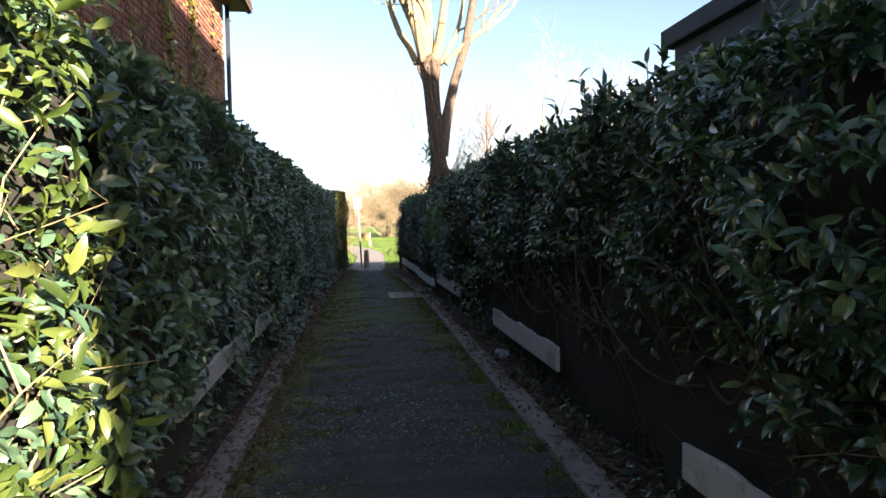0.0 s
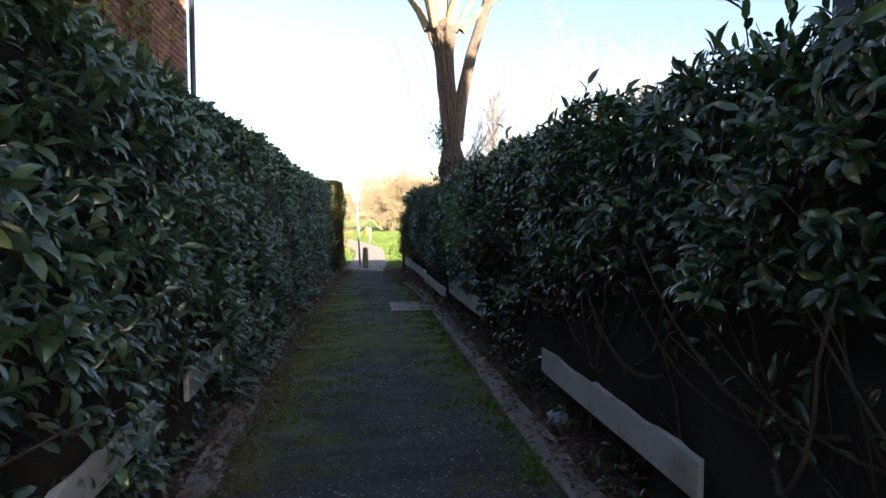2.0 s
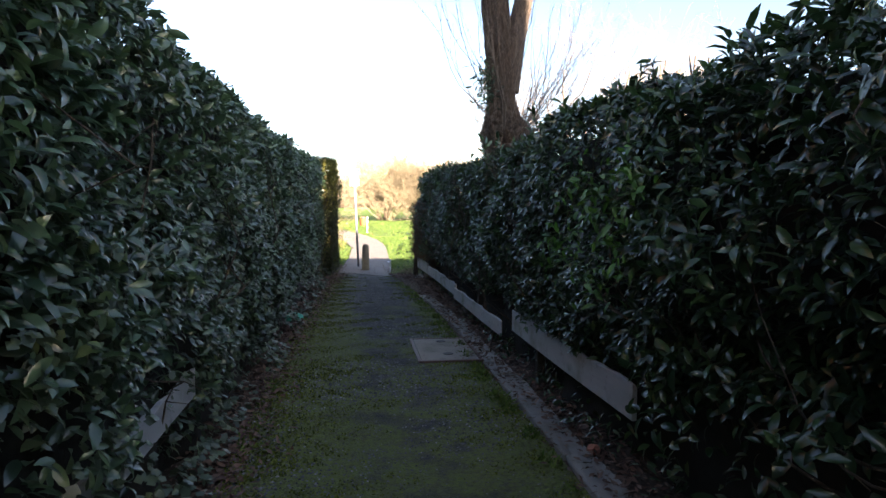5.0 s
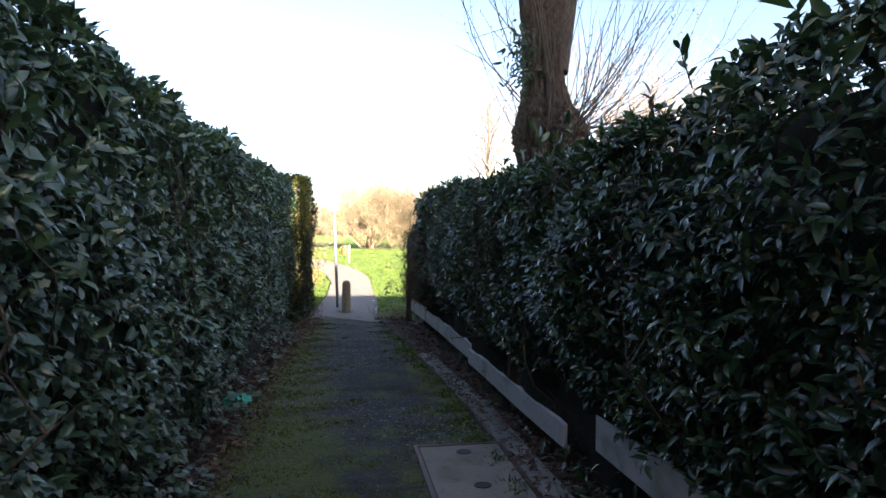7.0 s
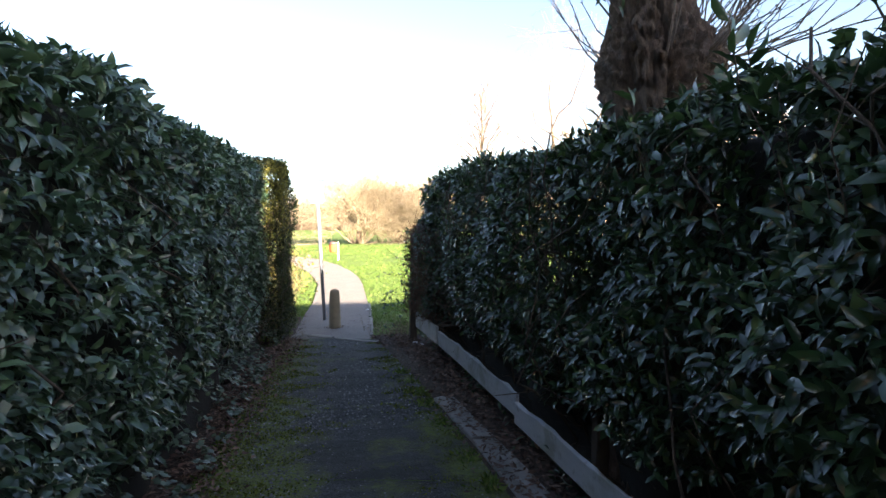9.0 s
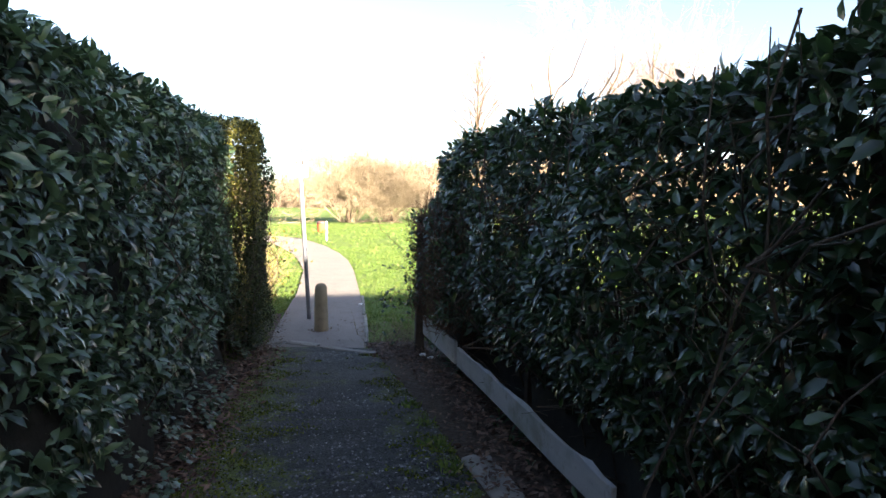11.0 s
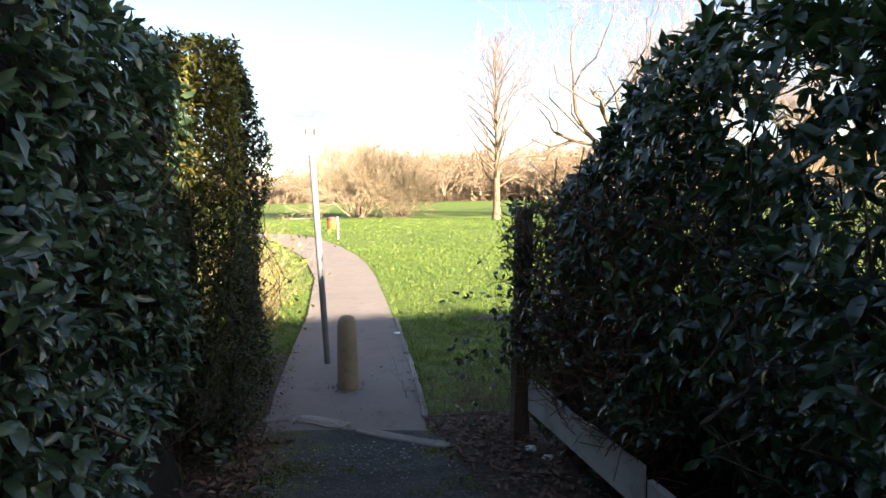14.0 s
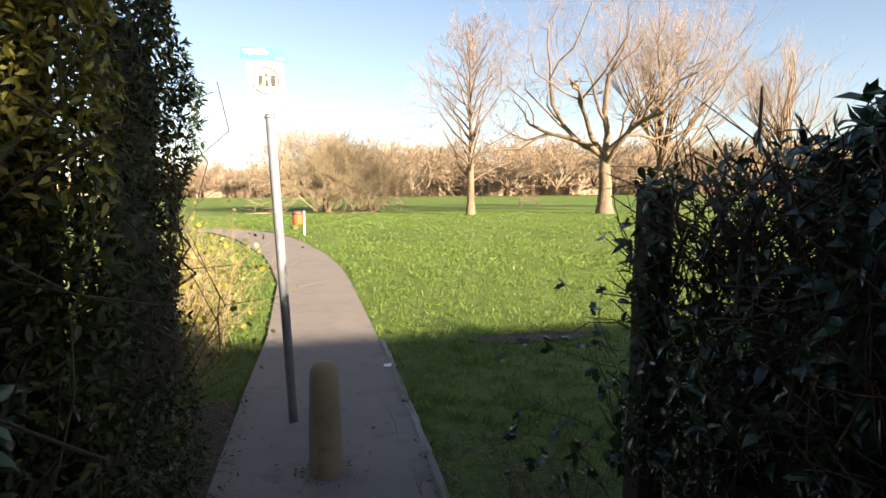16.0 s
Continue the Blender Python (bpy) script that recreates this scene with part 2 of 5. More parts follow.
GALV = plain_material("galvanised_steel", (0.32, 0.33, 0.35), 0.5, 0.3, 20, 0.5)
POSTPAINT = plain_material("grey_post_paint", (0.20, 0.21, 0.24), 0.45, 0.35, 12)
WHITE = plain_material("white_sign_face", (0.80, 0.80, 0.79), 0.4, 0.06)
TEAL = plain_material("teal_sign_face", (0.02, 0.42, 0.42), 0.4, 0.08)
INK = plain_material("black_sign_ink", (0.02, 0.02, 0.02), 0.5, 0.1)
BROWNINK = plain_material("brown_sign_ink", (0.12, 0.07, 0.05), 0.5, 0.1)
AMBER = plain_material("orange_sign_ink", (0.75, 0.33, 0.10), 0.5, 0.1)
BINRED = plain_material("red_bin_plastic", (0.62, 0.11, 0.04), 0.45, 0.15)
BINTOP = plain_material("dark_bin_lid", (0.10, 0.05, 0.04), 0.5, 0.2)
RAG = plain_material("green_plastic", (0.03, 0.36, 0.24), 0.45, 0.25)
PAPER = plain_material("white_litter", (0.75, 0.75, 0.75), 0.7, 0.12)
BLUEPLASTIC = plain_material("pale_blue_wrapper", (0.30, 0.36, 0.45), 0.4, 0.4)


# ---- builders ----
def part(name, bm, material, parent=None, label=""):
    """Links a bmesh as one mesh object, under a thing if given."""
    me = bpy.data.meshes.new(name)
    bm.to_mesh(me)
    bm.free()
    me.materials.append(material)
    ob = new(name, me)
    ob.parent = parent
    return tagged(ob, label)


def empty(name, label, category, at=(0, 0, 0), group="", kind=""):
    ob = tagged(new(name), label, category, group, kind)
    ob.location = at
    return ob


def array_mesh(name, verts, faces, material, parent=None, smooth=False, kind=""):
    """One mesh object from numpy arrays: verts (n, 3), faces (m, 3 or 4)."""
    me = bpy.data.meshes.new(name)
    k = faces.shape[1]
    me.vertices.add(len(verts))
    me.vertices.foreach_set("co", np.ascontiguousarray(verts, dtype=np.float32).ravel())
    me.loops.add(faces.size)
    me.loops.foreach_set("vertex_index", np.ascontiguousarray(faces, dtype=np.int32).ravel())
    me.polygons.add(len(faces))
    me.polygons.foreach_set("loop_start", np.arange(0, faces.size, k, dtype=np.int32))
    if smooth:
        me.polygons.foreach_set("use_smooth", np.ones(len(faces), dtype=bool))
    me.update(calc_edges=True)
    me.validate()
    me.materials.append(material)
    ob = new(name, me)
    ob.parent = parent
    return tagged(ob, kind=kind)


def box(bm, x0, x1, y0, y1, z0, z1, bevel=0.0, m=None):
    """Adds a box, bevelled on all edges, to a bmesh."""
    r = bmesh.ops.create_cube(bm, size=1.0, matrix=(m or Matrix()) @ Matrix.Translation(((x0 + x1) / 2, (y0 + y1) / 2, (z0 + z1) / 2)) @ Matrix.Diagonal((x1 - x0, y1 - y0, z1 - z0, 1)))
    if bevel:
        edges = {e for v in r["verts"] for e in v.link_edges}
        bmesh.ops.bevel(bm, geom=list(edges), offset=bevel, segments=2, affect="EDGES", profile=0.6)
    return bm


def lathe(profile, steps=24):
    """A turned bmesh from (radius, height) pairs."""
    bm = bmesh.new()
    rings = [[bm.verts.new((r * math.cos(a), r * math.sin(a), z)) for a in (2 * math.pi * i / steps for i in range(steps))] for r, z in profile]
    for lo, hi in zip(rings, rings[1:]):
        for i in range(steps):
            f = bm.faces.new((lo[i], lo[(i + 1) % steps], hi[(i + 1) % steps], hi[i]))
            f.smooth = True
    bm.faces.new(rings[-1])
    bm.faces.new(rings[0][::-1])
    return bm


def rough_box(bm, amount, rng):
    """Wears a bmesh: splits and nudges it unevenly."""
    bmesh.ops.subdivide_edges(bm, edges=bm.edges[:], cuts=2, use_grid_fill=True)
    for v in bm.verts:
        v.co += Vector([rng.uniform(-amount, amount) for _ in range(3)])
    return bm


def unit(a):
    return a / np.maximum(np.linalg.norm(a, axis=-1, keepdims=True), 1e-9)


# leaf outlines: x along the leaf, y across, z curl; faces by index
LAUREL_V = np.array([(0, 0, 0), (0.26, 0.185, 0.07), (0.28, 0, 0), (0.26, -0.185, 0.07), (0.64, 0.18, 0.02), (0.66, 0, -0.05), (0.64, -0.18, 0.02), (1.0, 0, -0.20)])
LAUREL_F = np.array([(0, 2, 1), (0, 3, 2), (1, 2, 4), (2, 5, 4), (2, 3, 6), (2, 6, 5), (4, 5, 7), (5, 6, 7)])
NEAR_V = np.array([(0, 0, 0), (0.16, 0.11, 0.06), (0.17, 0, 0), (0.16, -0.11, 0.06), (0.42, 0.185, 0.085), (0.44, 0, 0.01), (0.42, -0.185, 0.07), (0.74, 0.145, 0.0), (0.76, 0, -0.055), (0.74, -0.145, 0.015), (0.92, 0.05, -0.13), (0.92, -0.05, -0.12), (1.0, 0, -0.20)])
NEAR_F = np.array([(0, 2, 1), (0, 3, 2), (1, 2, 4), (2, 5, 4), (2, 3, 6), (2, 6, 5), (4, 5, 7), (5, 8, 7), (5, 6, 9), (5, 9, 8), (7, 8, 10), (8, 11, 10), (8, 9, 11), (10, 11, 12)])
IVY_V = np.array([(0, 0, 0), (0.05, 0.42, 0.03), (0.38, 0.26, 0), (0.55, 0.48, -0.03), (1.0, 0, -0.08), (0.55, -0.48, -0.03), (0.38, -0.26, 0), (0.05, -0.42, 0.03), (0.42, 0, 0.04)])
IVY_F = np.array([(0, 8, 1), (1, 8, 2), (2, 8, 3), (3, 8, 4), (4, 8, 5), (5, 8, 6), (6, 8, 7), (7, 8, 0)])
LITTER_V = np.array([(0, 0, 0), (0.4, 0.24, 0.07), (1.0, 0, 0.03), (0.45, -0.22, 0.09), (0.5, 0, 0)])
LITTER_F = np.array([(0, 4, 1), (1, 4, 2), (2, 4, 3), (3, 4, 0)])
BLADE_V = np.array([(0, 0.5, 0), (0, -0.5, 0), (0.55, 0.4, 0.06), (0.55, -0.4, 0.06), (1.0, 0, 0.28)])
BLADE_F = np.array([(0, 1, 3), (0, 3, 2), (2, 3, 4)])


def scatter(shape, faces, at, axis, up, length, width):
    """Copies of a leaf outline at many places: returns verts and faces."""
    axis = unit(axis)
    side = unit(np.cross(up, axis))
    norm = np.cross(axis, side)
    v = at[:, None] + (axis[:, None] * shape[None, :, 0:1] + norm[:, None] * shape[None, :, 2:3]) * length[:, None, None] + side[:, None] * shape[None, :, 1:2] * width[:, None, None]
    f = faces[None] + (np.arange(len(at)) * len(shape))[:, None, None]
    return v.reshape(-1, 3), f.reshape(-1, faces.shape[1])


def lumps(rng, n, low, high):
    """A smooth bumpy function of two coordinates."""
    k = rng.uniform(low, high, (n, 2)) * rng.choice([-1, 1], (n, 2))
    p = rng.uniform(0, 6.28, n)
    return lambda a, b: np.sin(a[:, None] * k[:, 0] + b[:, None] * k[:, 1] + p).mean(1)


def tubes(segs, sides):
    """Tapered tubes from rows x0 y0 z0 x1 y1 z1 r0 r1: verts and quads."""
    s = np.asarray(segs, dtype=float)
    a, b, r0, r1 = s[:, 0:3], s[:, 3:6], s[:, 6], s[:, 7]
    d = unit(b - a)
    ref = np.where(np.abs(d[:, 2:3]) < 0.9, [[0, 0, 1.0]], [[1.0, 0, 0]])
    u = unit(np.cross(d, ref))
    w = np.cross(d, u)
    ang = np.arange(sides) * 2 * np.pi / sides
    ring = u[:, None] * np.cos(ang)[None, :, None] + w[:, None] * np.sin(ang)[None, :, None]
    v = np.stack([a[:, None] + ring * r0[:, None, None], b[:, None] + ring * r1[:, None, None]], 1)
    i = np.arange(sides)
    q = np.stack([i, (i + 1) % sides, sides + (i + 1) % sides, sides + i], -1)
    f = q[None] + (np.arange(len(s)) * 2 * sides)[:, None, None]
    return v.reshape(-1, 3), f.reshape(-1, 4)


def grow(rng, p, d, length, r, depth, out, split=3, spread=0.6, lift=0.15, steps=3, wander=0.12, shrink=0.68):
    """A branching limb: appends tube rows to out[depth]."""
    p, d = np.array(p, float), unit(np.array(d, float))
    pts, rad = [p], [r]
    for i in range(steps):
        d = unit(d + rng.normal(0, wander, 3) + np.array((0, 0, lift * 0.3)))
        p = p + d * length / steps
        pts.append(p)
        rad.append(r * (1 - 0.45 * (i + 1) / steps))
    for a, b, ra, rb in zip(pts, pts[1:], rad, rad[1:]):
        out.setdefault(depth, []).append((*a, *b, ra, rb))
    if depth <= 0:
        return
    for k in range(split):
        t = 1.0 if k == 0 else rng.uniform(0.35, 1.0)
        i = min(int(t * steps), steps - 1)
        at = pts[i] + (pts[i + 1] - pts[i]) * (t * steps - i)
        nd = unit(d * (1.0 if k else 1.6) + rng.normal(0, spread, 3) + np.array((0, 0, lift)))
        grow(rng, at, nd, length * shrink * rng.uniform(0.75, 1.15), max(rad[i + 1] * (0.8 if k == 0 else 0.6), 0.004), depth - 1, out, split, spread, lift, steps, wander, shrink)


def flat_strip(name, rows, material, label, category, z=0.0, bumps=0.0, cols=10, seed=3, kind="structure", thick=0.0):
    """A ground strip through rows (y, x_left, x_right), gently uneven."""
    rng = np.random.default_rng(seed)
    f = lumps(rng, 9, 0.6, 4.0)
    y = np.linspace(rows[0][0], rows[-1][0], int((rows[-1][0] - rows[0][0]) / 0.2) + 2)
    r = np.array(rows)
    xl, xr = np.interp(y, r[:, 0], r[:, 1]), np.interp(y, r[:, 0], r[:, 2])
    t = np.linspace(0, 1, cols)
    X = xl[:, None] + (xr - xl)[:, None] * t
    skew = np.sin(X * 3.1 + seed) * 0.03 - 0.16 * (X - 0.2)
    Y = np.repeat(y[:, None], cols, 1) + skew * (name[:5] == "alley")
    Z = z + bumps * f(X.ravel(), Y.ravel()).reshape(X.shape)
    v = np.stack([X, Y, Z], -1).reshape(-1, 3)
    i = (np.arange(len(y) - 1)[:, None] * cols + np.arange(cols - 1)).ravel()
    q = np.stack([i, i + 1, i + cols + 1, i + cols], -1)
    return tagged(array_mesh(name, v, q, material, smooth=True), label, category, kind=kind)


# ---- ground ----
bm = bmesh.new()
bmesh.ops.create_grid(bm, x_segments=40, y_segments=40, size=600)
for v in bm.verts:
    v.co.z = -0.03
ground = tagged(part("ground", bm, MEADOW), "rough green winter meadow grass in low sun", "grass", kind="structure")

flat_strip("soil_bed_left", [(-6, -2.25, -0.8), (12, -2.25, -0.8), (18, -2.2, -0.62), (22.3, -1.9, -0.36), (24, -1.7, -0.42)], SOIL, "dark soil with brown leaf mould under the hedge", "soil", -0.005, 0.02, 12, 5)
flat_strip("soil_bed_right", [(-6, 1.16, 2.7), (16, 1.12, 2.7), (19.2, 0.9, 2.7), (21.8, 0.66, 2.6)], SOIL, "dark soil with brown leaf mould under the hedge", "soil", -0.005, 0.02, 14, 6)

# the alley in three runs of asphalt with open cracks between them
ALLEY = [(-6, -0.80, 1.19), (12, -0.84, 1.19), (16, -0.84, 1.13), (19, -0.72, 0.98), (21.55, -0.44, 0.72)]


def alley_rows(y0, y1):
    a = np.array(ALLEY)
    ys = [y0] + [r[0] for r in ALLEY if y0 < r[0] < y1] + [y1]
    return [(y, float(np.interp(y, a[:, 0], a[:, 1])), float(np.interp(y, a[:, 0], a[:, 2]))) for y in ys]


for name, y0, y1 in (("alley_path_1", -6.0, 16.59), ("alley_path_2", 16.60, 19.19), ("alley_path_3", 19.2, 21.6)):
    flat_strip(name, alley_rows(y0, y1), ASPHALT, "dark worn asphalt alley with green moss along its sides", "path", 0.006, 0.012, 24, 8)

FIELD = [(21.5, -0.44, 0.66), (22.5, -0.44, 0.72), (24.2, -0.36, 0.82), (26, -0.25, 0.9), (30, -0.2, 1.02), (32.3, -0.36, 1.02), (35, -0.62, 0.88), (38.5, -1.25, 0.49), (41, -1.75, 0.05), (44.7, -2.9, -0.7), (46.2, -4.6, -1.7), (47.4, -7.0, -2.9), (48.6, -11, -6.5), (49.6, -18, -13)]
flat_strip("field_path", FIELD, FIELD_PATH, "pale tan asphalt footpath curving over the meadow", "path", 0.004, 0.008, 16, 9)


patch = flat_strip("soil_patch", [(25.1, 2.2, 2.9), (25.2, 1.8, 3.3), (25.35, 1.75, 3.4), (25.5, 2.0, 2.7)], SOIL, "bare muddy patch worn into the grass", "soil", -0.018, 0.008, 8, 12)


# ---- kerbs and paving pieces ----
def kerb_run(name, label, pieces, section, group_seed):
    """A row of concrete edging pieces; each (x0, y0, x1, y1) is one piece."""
    rng = random.Random(group_seed)
    run = empty(name, label, "kerb", kind="structure")
    for x0, y0, x1, y1 in pieces:
        d = Vector((x1 - x0, y1 - y0, 0))
        bm = bmesh.new()
        w, z0, z1 = section
        box(bm, -w / 2, w / 2, 0.006, d.length - 0.006, z0, z1)
        rough_box(bm, 0.011, rng)
        bmesh.ops.bevel(bm, geom=[e for e in bm.edges if len(e.link_faces) == 2 and e.calc_face_angle(0) > 1.0], offset=0.008, segments=1, affect="EDGES")
        k = part("kerb_stone", bm, KERB, run)
        k.matrix_basis = Matrix.Translation((x0, y0, rng.uniform(-0.016, 0.008))) @ Matrix.Rotation(math.atan2(-d.x, d.y) + radians(rng.uniform(-0.7, 0.7)), 4, "Z") @ Matrix.Rotation(radians(rng.uniform(-4, 4)), 4, "Y")
    return run


kx = lambda y: float(np.interp(y, [-6, 13, 15.3, 16.4, 18.6], [1.295, 1.30, 1.285, 1.255, 1.11]))
ys = [-4.3 + 1.13 * i for i in range(21)]
kerb_run("kerb_right", "mossy grey concrete edging along the alley", [(kx(a), a, kx(b), b) for a, b in zip(ys, ys[1:]) if b < 18.8], (0.2, -0.12, 0.032), 4)
kerb_run("kerb_left", "worn grey concrete edging half buried in leaves", [(-0.895, a, -0.895, a + 0.9) for a in (1.3, 2.23, 3.16, 4.09, 5.02, 5.95, 6.88, 7.81, 8.74)], (0.19, -0.12, 0.038), 5)
kerb_run("threshold_edging", "broken pale concrete edging across the path", [(-0.47, 22.0, -0.24, 21.93), (-0.20, 21.92, 0.12, 21.68), (0.2, 21.62, 0.75, 21.23)], (0.12, -0.12, 0.022), 6)
kerb_run("field_path_edging", "thin grey concrete edging beside the meadow path", [(0.69 + 0.055 * i, 21.75 + 0.92 * i, 0.69 + 0.055 * (i + 1), 21.75 + 0.92 * (i + 1)) for i in range(4)], (0.05, -0.12, 0.03), 7)


# ---- manhole cover ----
def manhole_cover():
    cover = empty("manhole_cover", "square concrete inspection cover set in the alley", "manhole cover", (0.875, 14.43, 0))
    bm = bmesh.new()
    for x0, x1, y0, y1 in ((-0.33, -0.3, -0.52, 0.52), (0.3, 0.33, -0.52, 0.52), (-0.3, 0.3, 0.49, 0.52), (-0.3, 0.3, -0.52, -0.49)):
        box(bm, x0, x1, y0, y1, -0.05, 0.026)
    part("frame", bm, BINTOP, cover, "rusty steel frame")
    bm = bmesh.new()
    box(bm, -0.292, 0.292, -0.482, 0.482, -0.05, 0.024, 0.006)
    slab = part("slab", bm, COVER, cover)
    for y in (0.34, -0.24):
        bm = lathe([(0.055, 0.024), (0.055, 0.029), (0.047, 0.030), (0.04, 0.027)], 16)
        bmesh.ops.scale(bm, vec=(1, 0.85, 1), verts=bm.verts[:])
        h = part("lifting_hole", bm, INK, slab, "dark lifting recess")
        h.location = (0.01, y, 0)
    return cover


manhole_cover()


# ---- gravel boards and fence posts ----
def gravel_board(x0, y0, x1, y1, z0, z1, seed, tilt=0.0, side=1):
    rng = random.Random(seed)
    d = Vector((x1 - x0, y1 - y0, 0))
    bm = bmesh.new()
    box(bm, 0, 0.03, 0, d.length, 0, z1 - z0)
    bmesh.ops.subdivide_edges(bm, edges=[e for e in bm.edges if abs(e.verts[0].co.y - e.verts[1].co.y) > 0.5], cuts=22)
    for v in bm.verts:
        if v.co.z > 0.05:
            v.co.z += rng.uniform(-0.012, 0.008) + 0.008 * math.sin(v.co.y * 7)
        v.co.x += 0.006 * math.sin(v.co.y * 2.1 + seed)
    bmesh.ops.bevel(bm, geom=[e for e in bm.edges if len(e.link_faces) == 2 and e.calc_face_angle(0) > 1.2], offset=0.004, segments=1, affect="EDGES")
    b = part("gravel_board", bm, BOARD)
    b.matrix_basis = Matrix.Translation((x0, y0, z0)) @ Matrix.Rotation(math.atan2(-d.x, d.y), 4, "Z") @ Matrix.Rotation(radians(tilt), 4, "X")
    return tagged(b, "pale weathered gravel board fixed below the hedge", "board", "gravel boards")


BOARDS = [(1.50, 2.2, 1.50, 4.5, 0.28, 0.46), (1.50, 6.42, 1.50, 8.73, 0.325, 0.52), (1.49, 11.22, 1.475, 13.88, 0.345, 0.555), (1.465, 14.35, 1.39, 17.0, 0.17, 0.335), (1.415, 17.02, 1.335, 19.8, 0.21, 0.385), (1.325, 19.83, 1.255, 21.15, 0.22, 0.425)]
for i, (x0, y0, x1, y1, z0, z1) in enumerate(BOARDS):
    gravel_board(x0, y0, x1, y1, z0, z1, i, -0.5 if i == 2 else 0.0)
for i, (y0, y1, z0, z1) in enumerate(((5.3, 7.35, 0.44, 0.6), (7.9, 10.3, 0.43, 0.6), (10.6, 11.75, 0.42, 0.58))):
    gravel_board(-1.05, y0, -1.05, y1, z0, z1, 20 + i)


def fence_post(x, y, h, w, label):
    rng = random.Random(int(y * 10))
    bm = bmesh.new()
    box(bm, -w / 2, w / 2, -w / 2, w / 2, -0.15, h)
    bmesh.ops.subdivide_edges(bm, edges=[e for e in bm.edges if abs(e.verts[0].co.z - e.verts[1].co.z) > 0.3], cuts=8)
    for v in bm.verts:
        v.co += Vector((rng.uniform(-0.004, 0.004), rng.uniform(-0.004, 0.004), rng.uniform(-0.01, 0.01) if v.co.z > h - 0.1 else 0))
    bmesh.ops.bevel(bm, geom=[e for e in bm.edges if len(e.link_faces) == 2 and e.calc_face_angle(0) > 1.0], offset=0.006, segments=1, affect="EDGES")
    p = part("fence_post", bm, OLD_POST)
    p.location = (x, y, 0)
    return tagged(p, label, "fence post", "fence posts")


end_post = fence_post(1.235, 21.25, 1.54, 0.1, "weathered brown timber post at the hedge end")
end_post.rotation_euler = (0, radians(1.4), 0)
for y in (13.3, 16.0, 18.6):
    fence_post(1.60, y, 1.5, 0.075, "weathered timber post hidden inside the hedge")


# ---- hedges ----
LEFT_FACE = ([-6, 12, 15, 18, 21.0, 21.3, 21.6, 22.8], [-0.95, -0.95, -0.91, -0.83, -0.76, -0.76, -0.76, -0.76])
LEFT_TOP = ([-6, 6, 9, 12.5, 15, 17, 20, 22.8], [2.36, 2.37, 2.42, 2.46, 2.37, 2.40, 2.46, 2.50])
RIGHT_TOP = ([-6, 7, 9, 12.5, 14.5, 16, 18, 19.85, 20.1, 20.3, 20.7, 21.3], [2.22, 2.22, 2.23, 2.24, 2.12, 2.11, 2.15, 2.18, 2.06, 1.80, 1.72, 1.60])


def hedge_leaves(rng, n, side, y0, y1, face, top, low, depth, lump, jut, lengths, aspect, back=0.75, droop=0.25, topshare=0.27, recede=0.0, whorl=6):
    """Places, axes and ups for leaves in whorls round shoot tips, over a hedge's face and crown. side is +1 where the face looks to +x."""
    m = n // whorl
    y = rng.uniform(y0, y1, m)
    fx = np.interp(y, *face)
    tz = np.interp(y, *top)
    on_top = rng.random(m) < topshare
    z = low + (tz - low) * rng.random(m)
    z = np.where(on_top, tz, z)
    inward = np.minimum(np.abs(rng.normal(0, depth, m)), 0.35)
    over = rng.random(m) ** 1.2 * back
    bump = lump(y * 1.0, z * 1.3) * jut
    shoulder = np.clip((z - (tz - 0.25)) / 0.25, 0, 1) ** 2 * 0.12
    x = np.where(on_top, fx - side * (over + 0.06), fx + side * (bump - inward - shoulder - recede * np.clip((low + 0.5 - z) / 0.5, 0, 1)))
    z = np.where(on_top, tz + bump * 0.7 - inward * 0.6 - 0.05 * (over < 0.1), z)
    shoot = unit(np.where(on_top[:, None], [[side * 0.15, 0, 1.0]], [[side * 0.9, 0, 0.45]]) + rng.normal(0, 0.42, (m, 3)))
    ref = unit(np.cross(shoot, rng.normal(0, 1, (m, 3))))
    ref2 = np.cross(shoot, ref)
    k = np.tile(np.arange(whorl), m)
    rows = np.repeat(np.arange(m), whorl)
    n = m * whorl
    ang = k * 2.4 + rng.normal(0, 0.35, n)
    radial = ref[rows] * np.cos(ang)[:, None] + ref2[rows] * np.sin(ang)[:, None]
    tilt = radians(38) + radians(52) * k / whorl + rng.normal(0, 0.2, n)
    mean = 0.5 * (lengths[0] + lengths[1])
    at = np.stack([x, y, z], -1)[rows] - shoot[rows] * (k * mean * 0.16)[:, None] + rng.normal(0, mean * 0.12, (n, 3))
    axis = shoot[rows] * np.cos(tilt)[:, None] + radial * np.sin(tilt)[:, None] + np.array((0, 0, -droop)) * ~on_top[rows][:, None]
    up = shoot[rows] + np.array((0, 0, 0.45)) + rng.normal(0, 0.28, (n, 3))
    length = rng.uniform(*lengths, n) * np.interp(k, [0, whorl * 0.4, whorl], [0.8, 1.05, 1.0])
    return at, axis, up, length, length * aspect * rng.uniform(0.85, 1.2, n), k * 1.0


def show_boards(rng, place):
    """Holds most leaves back where the boards at the left hedge's foot lie bare."""
    at = place[0]
    bare = np.zeros(len(at), bool)
    for a, b in ((5.6, 6.1), (6.5, 7.35), (7.9, 8.8), (9.6, 10.3), (10.7, 11.75)):
        bare |= (at[:, 1] > a - 0.35) & (at[:, 1] < b)
    bare &= (at[:, 2] > 0.2) & (at[:, 2] < 0.95) & (at[:, 0] > -1.3)
    keep = ~bare | (rng.random(len(at)) < 0.3)
    return [p[keep] for p in place]


